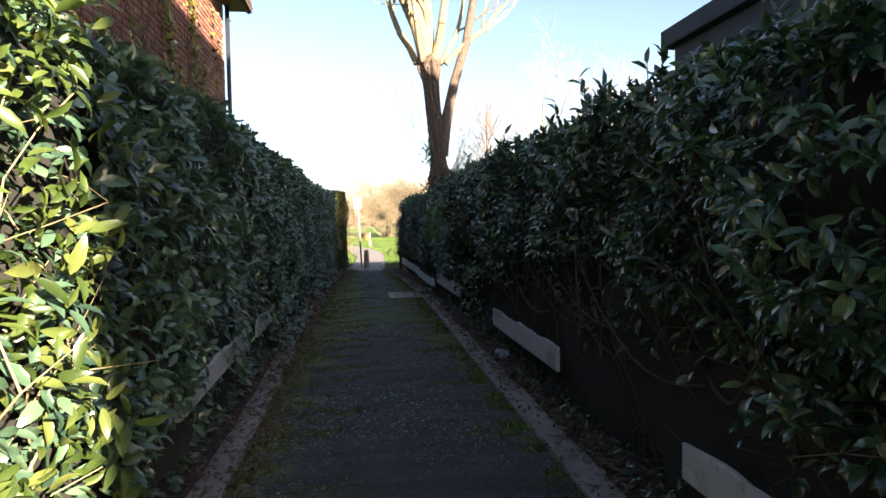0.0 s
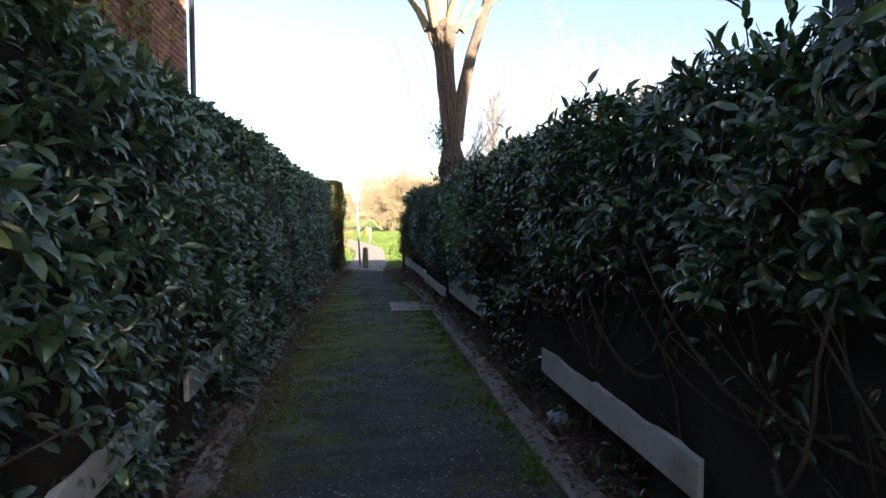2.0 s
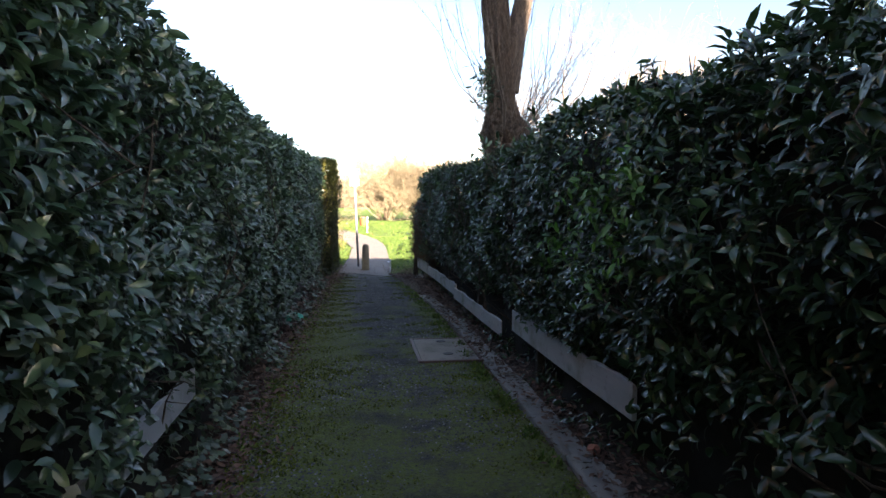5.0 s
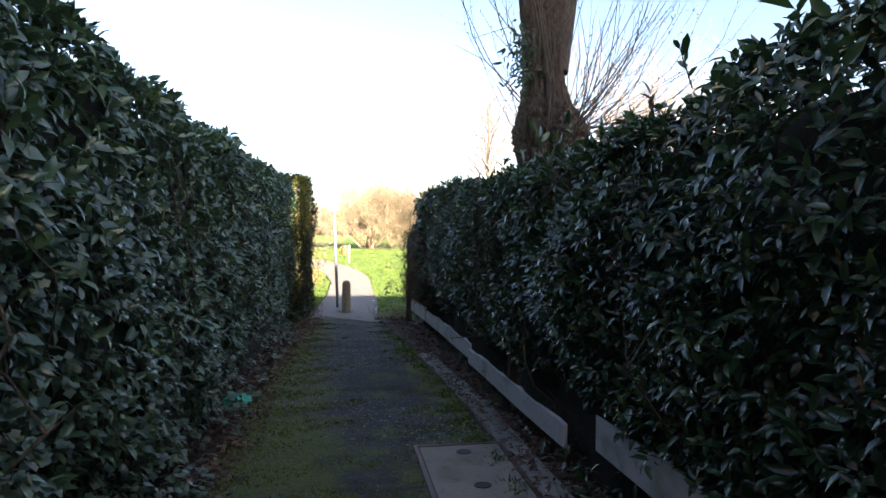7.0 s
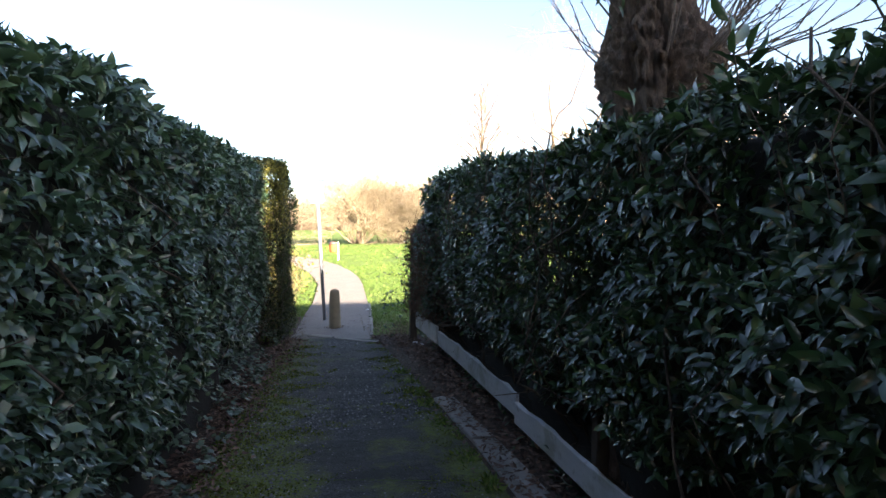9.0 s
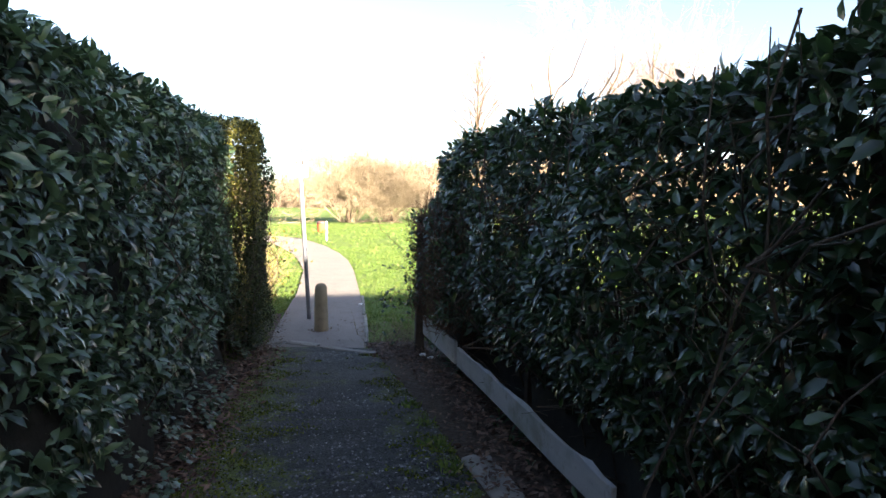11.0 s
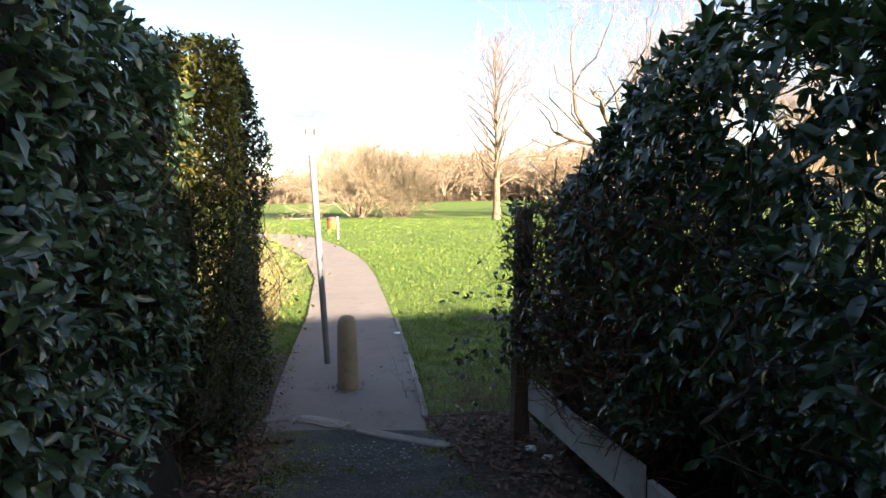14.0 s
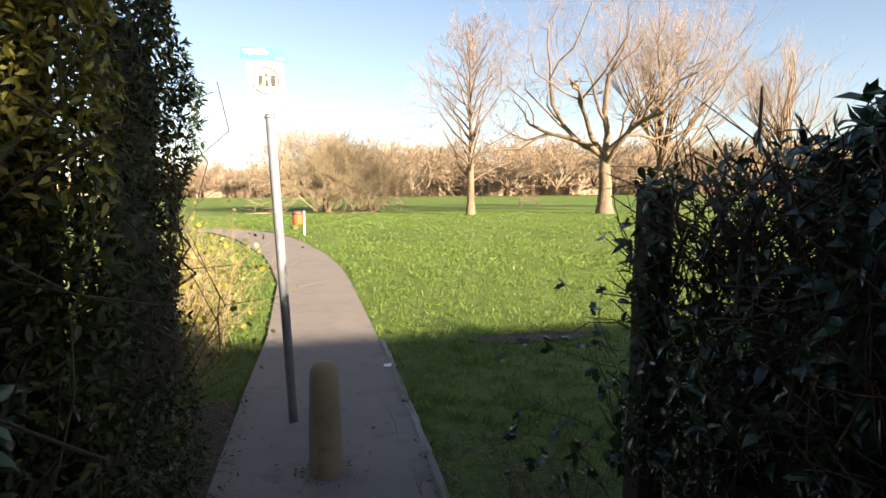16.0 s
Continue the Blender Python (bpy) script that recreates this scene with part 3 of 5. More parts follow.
def stems(rng, side, face, y0, y1, n, zmax, r=(0.004, 0.011), reach=0.9):
    """Bare stems that rise inside a hedge and lean to its face."""
    segs = []
    for _ in range(n):
        y = rng.uniform(y0, y1)
        fx = np.interp(y, *face)
        p = np.array((fx - side * rng.uniform(0.2 if side > 0 else 0.42, 0.75), y, 0.0))
        d = unit(np.array((side * rng.uniform(-0.05, 0.25), rng.normal(0, 0.3), 1.0)))
        rad = rng.uniform(*r)
        zlim = min(zmax, (2.0 if side > 0 else np.interp(y, *RIGHT_TOP) - 0.15))
        while p[2] < zlim and rad > 0.0015:
            step = rng.uniform(0.12, 0.25)
            q = p + d * step
            segs.append((*p, *q, rad, rad * 0.9))
            if rng.random() < 0.55:
                e = unit(d + rng.normal(0, 0.7, 3) + (side * 0.3, 0, 0))
                q2 = q + e * rng.uniform(0.12, 0.3)
                segs.append((*q, *q2, rad * 0.55, rad * 0.3))
            d = unit(d + rng.normal(0, 0.22, 3) + (0, 0, 0.1))
            p, rad = q, rad * 0.94
            lim = fx + side * 0.02
            if (p[0] - lim) * side > 0:
                d[0] = -side * abs(d[0])
    top = 2.1 if side > 0 else None
    if side < 0:
        segs = [g for g in segs if min(g[0], g[3]) > 1.1 and max(g[1], g[4]) < 21.3]
    return [g for g in segs if max(g[2], g[5]) < (top or np.interp(max(g[1], g[4]), *RIGHT_TOP) + (0.06 if g[1] < 18.6 else -0.16))]


def hedge_core(name, parent, side, face, top, y0, y1, inset, back, low):
    """A dark sheet with an uneven skin, standing for the twigs and shade inside a hedge."""
    rng = np.random.default_rng(int(abs(y0) * 7 + 3))
    lump = lumps(rng, 12, 2.0, 9.0)
    y = np.arange(y0, y1, 0.14)
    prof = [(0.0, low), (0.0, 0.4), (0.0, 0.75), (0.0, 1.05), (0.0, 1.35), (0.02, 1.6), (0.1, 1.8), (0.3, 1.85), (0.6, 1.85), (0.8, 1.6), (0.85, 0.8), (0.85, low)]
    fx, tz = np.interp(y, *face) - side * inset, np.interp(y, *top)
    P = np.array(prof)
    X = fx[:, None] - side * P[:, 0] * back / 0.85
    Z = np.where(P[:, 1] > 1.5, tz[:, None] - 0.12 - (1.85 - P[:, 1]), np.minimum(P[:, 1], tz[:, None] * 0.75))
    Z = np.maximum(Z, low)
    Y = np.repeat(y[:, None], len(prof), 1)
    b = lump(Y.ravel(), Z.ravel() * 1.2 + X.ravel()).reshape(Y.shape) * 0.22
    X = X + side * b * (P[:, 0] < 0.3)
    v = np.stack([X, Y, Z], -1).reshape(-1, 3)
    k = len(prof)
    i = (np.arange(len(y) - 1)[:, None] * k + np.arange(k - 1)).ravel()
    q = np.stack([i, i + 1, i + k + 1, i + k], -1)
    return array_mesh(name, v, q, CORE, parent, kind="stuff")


def single_leaves(parent, place, mesh_v, mesh_f, count, y0, y1, material=None):
    """The nearest leaves as objects of their own on one shared mesh."""
    at, axis, up, length, width, _ = place
    pick = np.where((at[:, 1] > y0) & (at[:, 1] < y1))[0][:count]
    me = bpy.data.meshes.new("leaf")
    me.from_pydata([tuple(v * (1, 1, 1)) for v in mesh_v], [], [tuple(int(i) for i in f) for f in mesh_f])
    me.materials.append(material or LAUREL_EACH)
    for i in pick:
        a = Vector(axis[i]).normalized()
        s = Vector(up[i]).cross(a).normalized()
        n = a.cross(s)
        ob = new("leaf", me)
        ob.parent = parent
        L, W = float(length[i]), float(width[i])
        ob.matrix_basis = Matrix(((a.x * L, s.x * W, n.x * L, at[i, 0]), (a.y * L, s.y * W, n.y * L, at[i, 1]), (a.z * L, s.z * W, n.z * L, at[i, 2]), (0, 0, 0, 1)))
    keep = np.ones(len(at), bool)
    keep[pick] = False
    return [p[keep] for p in place]


def left_hedge():
    rng = np.random.default_rng(11)
    hedge = empty("hedge", "tall clipped cherry laurel hedge, dense dark glossy leaves", "hedge", (-1.4, 8, 0))
    hedge.matrix_basis = Matrix()
    lump = lumps(rng, 14, 0.8, 5.5)
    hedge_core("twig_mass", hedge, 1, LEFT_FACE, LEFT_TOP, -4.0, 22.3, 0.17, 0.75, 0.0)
    near = hedge_leaves(rng, 29000, 1, 0.5, 10.5, LEFT_FACE, LEFT_TOP, 0.14, 0.06, lump, 0.26, (0.065, 0.125), 1.02, recede=0.2)
    near = show_boards(rng, near)
    thin = (near[0][:, 1] > 4.2) | (rng.random(len(near[0])) < 0.4)
    near = single_leaves(hedge, [p[thin] for p in near], NEAR_V, NEAR_F, 280, 4.5, 7.0)
    v, f = scatter(NEAR_V, NEAR_F, *near[:5])
    array_mesh("laurel_foliage", v, f, LAUREL, hedge, True, "stuff")
    far = hedge_leaves(rng, 42000, 1, 10.0, 21.3, LEFT_FACE, LEFT_TOP, 0.16, 0.06, lump, 0.24, (0.055, 0.105), 1.0, recede=0.2)
    far = show_boards(rng, far)
    close = far[0][:, 1] < 12.5
    v, f = scatter(NEAR_V, NEAR_F, *[p[close] for p in far[:5]])
    array_mesh("laurel_foliage", v, f, LAUREL, hedge, True, "stuff")
    v, f = scatter(LAUREL_V, LAUREL_F, *[p[~close] for p in far[:5]])
    array_mesh("laurel_foliage", v, f, LAUREL, hedge, True, "stuff")
    ivy = hedge_leaves(rng, 4500, 1, 8.5, 15.5, LEFT_FACE, ([0, 30], [1.7, 1.7]), 0.1, 0.04, lump, 0.20, (0.03, 0.052), 1.0, droop=0.6, topshare=0.0)
    ivy[0][:, 0] += 0.03
    ivy = show_boards(rng, ivy)
    v, f = scatter(IVY_V, IVY_F, *ivy[:5])
    array_mesh("ivy_foliage", v, f, IVY, hedge, True, "stuff")
    # low skirt of leaves that spills over the edging
    n = 6500
    y = rng.uniform(0, 13, n)
    u = rng.random(n) ** 1.3
    at = np.stack([np.interp(y, *LEFT_FACE) + 0.13 - u * 0.42, y, 0.03 + u * 0.5 + rng.uniform(0, 0.05, n)], -1)
    at[:, 0] -= np.where(y < 9.0, 0.26, 0.05)
    sparse = rng.random(n) < np.interp(y, [9, 13], [0.8, 0.15])
    at = show_boards(rng, [at[sparse]])[0]
    n = len(at)
    axis = rng.normal(0, 1, (n, 3)) * (1, 1, 0.4) + (0.5, 0, -0.2)
    up = np.array((0.35, 0, 1.0)) + rng.normal(0, 0.35, (n, 3))
    L = rng.uniform(0.035, 0.07, n)
    v, f = scatter(IVY_V, IVY_F, at, axis, up, L, L * 0.95)
    array_mesh("skirt_foliage", v, f, IVY, hedge, True, "stuff")
    # ivy creeping out over the ground at the hedge's far foot
    n = 2600
    y = rng.uniform(13.5, 23.2, n)
    u = rng.random(n) ** 1.4
    at = np.stack([np.interp(y, *LEFT_FACE) + 0.14 - u * 0.35, y, 0.02 + u * 0.4 + rng.uniform(0, 0.04, n)], -1)
    at = at[lump(y * 2.2, 0 * y) + 0.12 * (y > 18) > 0.0]
    n = len(at)
    L = rng.uniform(0.03, 0.06, n)
    v, f = scatter(IVY_V, IVY_F, at, rng.normal(0, 1, (n, 3)) * (1, 1, 0.4) + (0.5, 0, -0.2), np.array((0.3, 0, 1.0)) + rng.normal(0, 0.35, (n, 3)), L, L * 0.95)
    array_mesh("skirt_foliage", v, f, IVY, hedge, True, "stuff")
    v, f = tubes(stems(rng, 1, LEFT_FACE, -3, 22, 170, 2.1), 4)
    array_mesh("stem_tangle", v, f, STEM, hedge, True, "stuff")


def left_end_shrub():
    rng = np.random.default_rng(12)
    shrub = empty("evergreen_shrub", "clipped yellow-green evergreen ending the hedge", "shrub", (0, 0, 0))
    lump = lumps(rng, 12, 1.5, 6)
    face, top = ([20, 21.3, 22.0, 22.6], [-0.50, -0.48, -0.45, -0.46]), ([20, 22.6], [2.54, 2.58])
    p = hedge_leaves(rng, 17000, 1, 21.3, 22.6, face, top, 0.1, 0.10, lump, 0.13, (0.022, 0.046), 0.9, 0.8)
    hedge_core("twig_mass", shrub, 1, face, ([20, 23], [2.42, 2.42]), 21.4, 22.5, 0.10, 0.7, 0.0)
    p = (p[0], p[1] + rng.normal(0, 0.5, p[1].shape), p[2] + rng.normal(0, 0.7, p[2].shape), *p[3:])
    # alley face: its shade is put into the leaf colour
    v, f = scatter(LAUREL_V, LAUREL_F, *p[:5])
    array_mesh("foliage", v, f, SHADED_GREEN, shrub, True, "stuff")
    # the end that stands out past the laurel, towards the sun
    n = 9500
    x = rng.uniform(-1.05, -0.46, n)
    z = 0.2 + 2.32 * rng.random(n) ** 0.7
    at = np.stack([x, 21.24 + lump(x * 3, z * 2) * 0.16 + rng.normal(0, 0.05, n), z], -1)
    L = rng.uniform(0.028, 0.055, n)
    axis, up = rng.normal(0, 1, (n, 3)) + (0, -0.4, 0), np.array((0, -0.5, 0.6)) + rng.normal(0, 0.7, (n, 3))
    # yellow above, deep green below: the sunlit band put into leaf colour
    lit_top = z > 1.5 + rng.normal(0, 0.15, n)
    for pick, leaf in ((lit_top, PRIVET), (~lit_top, SHADED_GREEN)):
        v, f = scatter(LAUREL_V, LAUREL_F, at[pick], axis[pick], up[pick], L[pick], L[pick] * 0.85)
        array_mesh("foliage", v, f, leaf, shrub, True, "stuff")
    # the end that looks over the meadow
    n = 5000
    x = rng.uniform(-1.4, -0.53, n)
    z = 0.1 + 2.42 * rng.random(n)
    at = np.stack([x, 22.52 + lump(x * 3, z * 2) * 0.14 + rng.normal(0, 0.05, n), z], -1)
    axis = rng.normal(0, 1, (n, 3)) + (0, 0.5, 0)
    up = np.array((0, 0.6, 0.7)) + rng.normal(0, 0.4, (n, 3))
    L = rng.uniform(0.035, 0.07, n)
    v, f = scatter(LAUREL_V, LAUREL_F, at, axis, up, L, L * 0.85)
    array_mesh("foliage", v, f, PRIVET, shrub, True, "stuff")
    v, f = tubes(stems(rng, 1, face, 21, 22.5, 60, 2.3, (0.003, 0.007)), 4)
    array_mesh("twig_tangle", v, f, STEM, shrub, True, "stuff")


def right_hedge():
    rng = np.random.default_rng(21)
    hedge = empty("hedge", "tall clipped laurel hedge, open and dark at its foot", "hedge")
    lump = lumps(rng, 14, 0.8, 5.5)
    face = ([-6, 15, 18, 21.3], [1.30, 1.30, 1.26, 1.17])
    # dark sheets stand for the shaded hollow behind the leaves
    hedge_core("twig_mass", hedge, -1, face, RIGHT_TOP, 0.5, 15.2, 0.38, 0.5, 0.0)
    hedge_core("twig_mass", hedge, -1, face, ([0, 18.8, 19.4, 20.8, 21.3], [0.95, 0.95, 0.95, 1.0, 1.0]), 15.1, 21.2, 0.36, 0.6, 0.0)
    near = hedge_leaves(rng, 33000, -1, 0.2, 11.2, face, RIGHT_TOP, 0.84, 0.12, lump, 0.42, (0.05, 0.105), 0.98, recede=0.3)
    for n, ya, yb, low in ((600, 4.55, 6.2, 0.75), (2900, 8.95, 11.1, 0.2), (1500, 1.5, 4.3, 0.55)):
        more = hedge_leaves(rng, n, -1, ya, yb, face, ([0, 30], [1.0, 1.0]), low, 0.12, lump, 0.3, (0.06, 0.12), 1.0, topshare=0.0, recede=0.22)
        near = [np.concatenate([p, q]) for p, q in zip(near, more)]
    # under the overhang the hedge stands open: few leaves there, and bare stems
    at = near[0]
    brow = np.interp(at[:, 1], [4.0, 5.2, 7.6, 8.8], [0.9, 1.32, 1.22, 0.8]) + lump(at[:, 1] * 2.1, at[:, 2]) * 0.35
    kept = (at[:, 2] > brow) | (rng.random(len(at)) < 0.08)
    near = [p[kept] for p in near]
    near = single_leaves(hedge, near, NEAR_V, NEAR_F, 280, 5.0, 8.0, SHADED_EACH)
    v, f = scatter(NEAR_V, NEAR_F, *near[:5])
    array_mesh("laurel_foliage", v, f, SHADED_LAUREL, hedge, True, "stuff")
    far = hedge_leaves(rng, 40500, -1, 10.6, 20.55, face, RIGHT_TOP, 0.56, 0.10, lump, 0.30, (0.048, 0.098), 0.96, recede=0.18)
    at = far[0]
    hole = (lump(at[:, 1] * 2.3 + 5, at[:, 2] * 2.6) > 0.11) & (at[:, 1] > 18.2) & (at[:, 2] > 0.95) & (at[:, 2] < 1.9)
    keep = ~hole | (rng.random(len(at)) < 0.65)
    far = [p[keep] for p in far]
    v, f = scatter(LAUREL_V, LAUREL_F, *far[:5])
    array_mesh("laurel_foliage", v, f, SHADED_LAUREL, hedge, True, "stuff")
    end = hedge_leaves(rng, 6000, -1, 19.6, 21.3, face, RIGHT_TOP, 0.6, 0.13, lump, 0.2, (0.045, 0.09), 0.8, 0.9)
    ragged = (end[0][:, 2] < 0.95) | (rng.random(len(end[0])) < 0.22)
    end = [p[ragged] for p in end]
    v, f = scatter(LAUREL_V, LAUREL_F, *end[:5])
    array_mesh("laurel_foliage", v, f, SHADED_LAUREL, hedge, True, "stuff")
    # the garden side, thinner
    backface = ([-6, 21.3], [2.35, 2.3])
    b = hedge_leaves(rng, 8000, 1, 14.5, 21.2, backface, RIGHT_TOP, 0.2, 0.1, lump, 0.2, (0.09, 0.14), 0.85, 0.1, topshare=0.02)
    open_b = (b[0][:, 1] > 17.9) & (b[0][:, 2] > 0.9) & (b[0][:, 2] < 1.8) & (rng.random(len(b[0])) < 0.65)
    b = [p[~open_b] for p in b]
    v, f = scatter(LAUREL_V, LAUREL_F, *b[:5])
    array_mesh("laurel_foliage", v, f, SHADED_LAUREL, hedge, True, "stuff")
    # long bowed stems that show in the hollow under the leaves
    for i in range(22):
        y0, s = (rng.uniform(4.4, 12.0) if i < 13 else rng.uniform(5.6, 8.0)), rng.choice([-1, 1])
        a, h, w = rng.uniform(1.56, 1.76), rng.uniform(0.55, 0.9), rng.uniform(0.5, 1.2)
        r = rng.uniform(0.005, 0.012) + 0.004 * (i >= 18)
        segs = []
        t = np.linspace(0, 1, 9)
        px = a - (a - rng.uniform(1.3, 1.5)) * t
        py = y0 + s * w * t + rng.normal(0, 0.012, 9)
        pz = h + rng.uniform(0.5, 0.9) * t ** 2 - 0.12 * np.sin(t * 3.1)
        for k in range(8):
            segs.append((px[k], py[k], pz[k], px[k + 1], py[k + 1], pz[k + 1], r * (1 - 0.08 * k), r * (0.92 - 0.08 * k)))
        v, f = tubes(segs, 6)
        array_mesh("bowed_stem", v, f, PALE_STEM, hedge, True)
    # loose low sprays and the young bright shoots
    n = 3200
    y = rng.uniform(0.5, 21, n)
    u = rng.random(n)
    at = np.stack([1.45 + rng.uniform(-0.06, 0.3, n), y, 0.03 + 0.2 * u ** 2], -1)
    spray = lump(y * 3.1, 0 * y) > 0.02
    at = at[spray]
    m = len(at)
    axis = rng.normal(0, 1, (m, 3)) + (-0.5, 0, -0.3)
    L = rng.uniform(0.05, 0.1, m)
    v, f = scatter(LAUREL_V, LAUREL_F, at, axis, np.array((-0.4, 0, 1.0)) + rng.normal(0, 0.3, (m, 3)), L, L * 0.85)
    array_mesh("low_foliage", v, f, SHADED_LAUREL, hedge, True, "stuff")
    m = 400
    c = rng.choice(9, m)
    cy, cz = rng.uniform(10.45, 11.4, 9), rng.uniform(1.0, 1.75, 9)
    at = np.stack([1.09 + rng.normal(0, 0.05, m), cy[c] + rng.normal(0, 0.1, m), cz[c] + rng.normal(0, 0.09, m)], -1)
    L = rng.uniform(0.04, 0.075, m)
    v, f = scatter(NEAR_V, NEAR_F, at, rng.normal(0, 1, (m, 3)) + (-0.6, 0, 0), np.array((-0.4, 0, 1.0)) + rng.normal(0, 0.4, (m, 3)), L, L)
    array_mesh("young_growth", v, f, BRIGHT, hedge, True, "stuff")
    v, f = tubes(stems(rng, -1, face, 0.4, 14.0, 130, 2.0, (0.003, 0.009)), 5)
    array_mesh("stem_tangle", v, f, STEM, hedge, True, "stuff")
    v, f = tubes(stems(rng, -1, face, 13.5, 21.3, 330, 2.05, (0.003, 0.011)), 4)
    array_mesh("stem_tangle", v, f, STEM, hedge, True, "stuff")
    segs = []
    for _ in range(60):
        p = np.array((rng.uniform(1.3, 2.2), rng.uniform(19.9, 21.2), rng.uniform(0.7, 1.3)))
        d = unit(np.array((rng.normal(0, 0.25), rng.normal(0, 0.3), 1.0)))
        r = rng.uniform(0.004, 0.010)
        for _ in range(3):
            q = p + d * rng.uniform(0.12, 0.28)
            segs.append((*p, *q, r, r * 0.9))
            e = unit(d + rng.normal(0, 0.7, 3))
            segs.append((*q, *(q + e * rng.uniform(0.1, 0.3)), r * 0.5, r * 0.3))
            d = unit(d + rng.normal(0, 0.4, 3) + (0, 0, 0.15))
            p, r = q, r * 0.9
    v, f = tubes([g for g in segs if max(g[2], g[5]) < 1.85], 6)
    array_mesh("pruned_growth", v, f, DEAD_TWIG, hedge, True, "stuff")
    # one more dark sheet fills the shaded gap at the hedge's end
    hedge_core("twig_mass", hedge, -1, face, ([0, 19.9, 20.3, 20.7, 21.3], [1.0, 1.0, 1.2, 1.05, 1.2]), 19.9, 21.15, 0.2, 0.8, 0.3)
    m = 3200
    at = np.stack([rng.uniform(1.32, 2.3, m), 21.1 + rng.normal(0, 0.09, m), 0.1 + 1.35 * rng.random(m) ** 1.6], -1)
    L = rng.uniform(0.035, 0.075, m)
    v, f = scatter(LAUREL_V, LAUREL_F, at, rng.normal(0, 1, (m, 3)), rng.normal(0, 0.7, (m, 3)) + (0, 0.5, 0.6), L, L * 0.9)
    array_mesh("laurel_foliage", v, f, SHADED_LAUREL, hedge, True, "stuff")
    m = 300
    z = rng.uniform(0.55, 1.58, m)
    at = np.stack([1.21 + rng.normal(0, 0.055, m), 21.17 + rng.normal(0, 0.025, m), z], -1)
    L = rng.uniform(0.035, 0.075, m)
    v, f = scatter(NEAR_V, NEAR_F, at, rng.normal(0, 1, (m, 3)) + (0, -0.3, -0.3), rng.normal(0, 0.5, (m, 3)) + (0, -0.5, 0.6), L, L)
    array_mesh("laurel_foliage", v, f, SHADED_LAUREL, hedge, True, "stuff")
    # crossing dead twigs that close the hedge's end
    segs = []
    for _ in range(2600):
        p = np.array((rng.uniform(1.14, 1.5) if rng.random() < 0.6 else rng.uniform(1.3, 2.3), rng.uniform(19.7, 21.25), rng.uniform(0.3, 1.55)))
        d = unit(np.array((rng.normal(0, 0.6), rng.normal(0, 0.6), rng.normal(0.7, 0.5))))
        r = rng.uniform(0.0018, 0.0045)
        for _ in range(3):
            q = p + d * rng.uniform(0.06, 0.14)
            segs.append((*p, *q, r, r * 0.85))
            d = unit(d + rng.normal(0, 0.35, 3))
            p, r = q, r * 0.85
    v, f = tubes([g for g in segs if max(g[2], g[5]) < 1.72 and g[0] > 1.1 and (g[0] > 1.36 or min(g[2], g[5]) > 0.45)], 3)
    array_mesh("dead_growth", v, f, DEAD_TWIG, hedge, True, "stuff")
    # cut-back stubs with a side fork each
    for _ in range(16):
        p = np.array((rng.uniform(1.35, 2.3), rng.uniform(20.35, 21.1), 0.6))
        d = unit(np.array((rng.normal(0.05, 0.16), rng.normal(0, 0.16), 1.0)))
        r = rng.uniform(0.011, 0.02)
        segs = []
        for k in range(5):
            q = p + d * rng.uniform(0.15, 0.25)
            segs.append((*p, *q, r, r * 0.95))
            d = unit(d + rng.normal(0, 0.13, 3))
            p, r = q, r * 0.95
            if k > 1:
                e = unit(d * 0.7 + rng.normal(0, 0.6, 3))
                segs.append((*p, *(p + e * rng.uniform(0.08, 0.22)), r * 0.7, r * 0.6))
        v, f = tubes(segs, 7)
        array_mesh("pruned_stem", v, f, STEM, hedge, True)
    m = 90
    at = np.stack([rng.uniform(1.4, 2.3, m), rng.uniform(19.9, 21.0, m), rng.uniform(1.3, 1.8, m)], -1)
    L = rng.uniform(0.05, 0.09, m)
    v, f = scatter(NEAR_V, NEAR_F, at, rng.normal(0, 1, (m, 3)) + (0, 0, -0.3), np.array((0, 0, 1.0)) + rng.normal(0, 0.5, (m, 3)), L, L * 0.8)
    array_mesh("laurel_foliage", v, f, SHADED_LAUREL, hedge, True, "stuff")
    # shoots standing above the crown
    segs, la, lx = [], [], []
    for _ in range(150):
        y = rng.uniform(0, 20)
        p = np.array((rng.uniform(1.3, 2.1), y, np.interp(y, *RIGHT_TOP) - 0.05))
        d = unit(np.array((rng.normal(0, 0.25), rng.normal(0, 0.25), 1.0)))
        h = rng.uniform(0.05, 0.2)
        q = p + d * h
        segs.append((*p, *q, 0.004, 0.002))
        for t in np.linspace(0.3, 1, 5):
            la.append(p + d * h * t)
            lx.append(unit(rng.normal(0, 1, 3)) * 0.8 + d * 0.9)
    v, f = tubes(segs, 4)
    array_mesh("top_shoot_stems", v, f, STEM, hedge, True, "stuff")
    la, lx = np.array(la), np.array(lx)
    L = rng.uniform(0.06, 0.12, len(la))
    v, f = scatter(LAUREL_V, LAUREL_F, la, lx, np.array((0, 0, 1.0)) + rng.normal(0, 0.4, la.shape), L, L * 0.8)
    array_mesh("top_shoot_foliage", v, f, SHADED_LAUREL, hedge, True, "stuff")


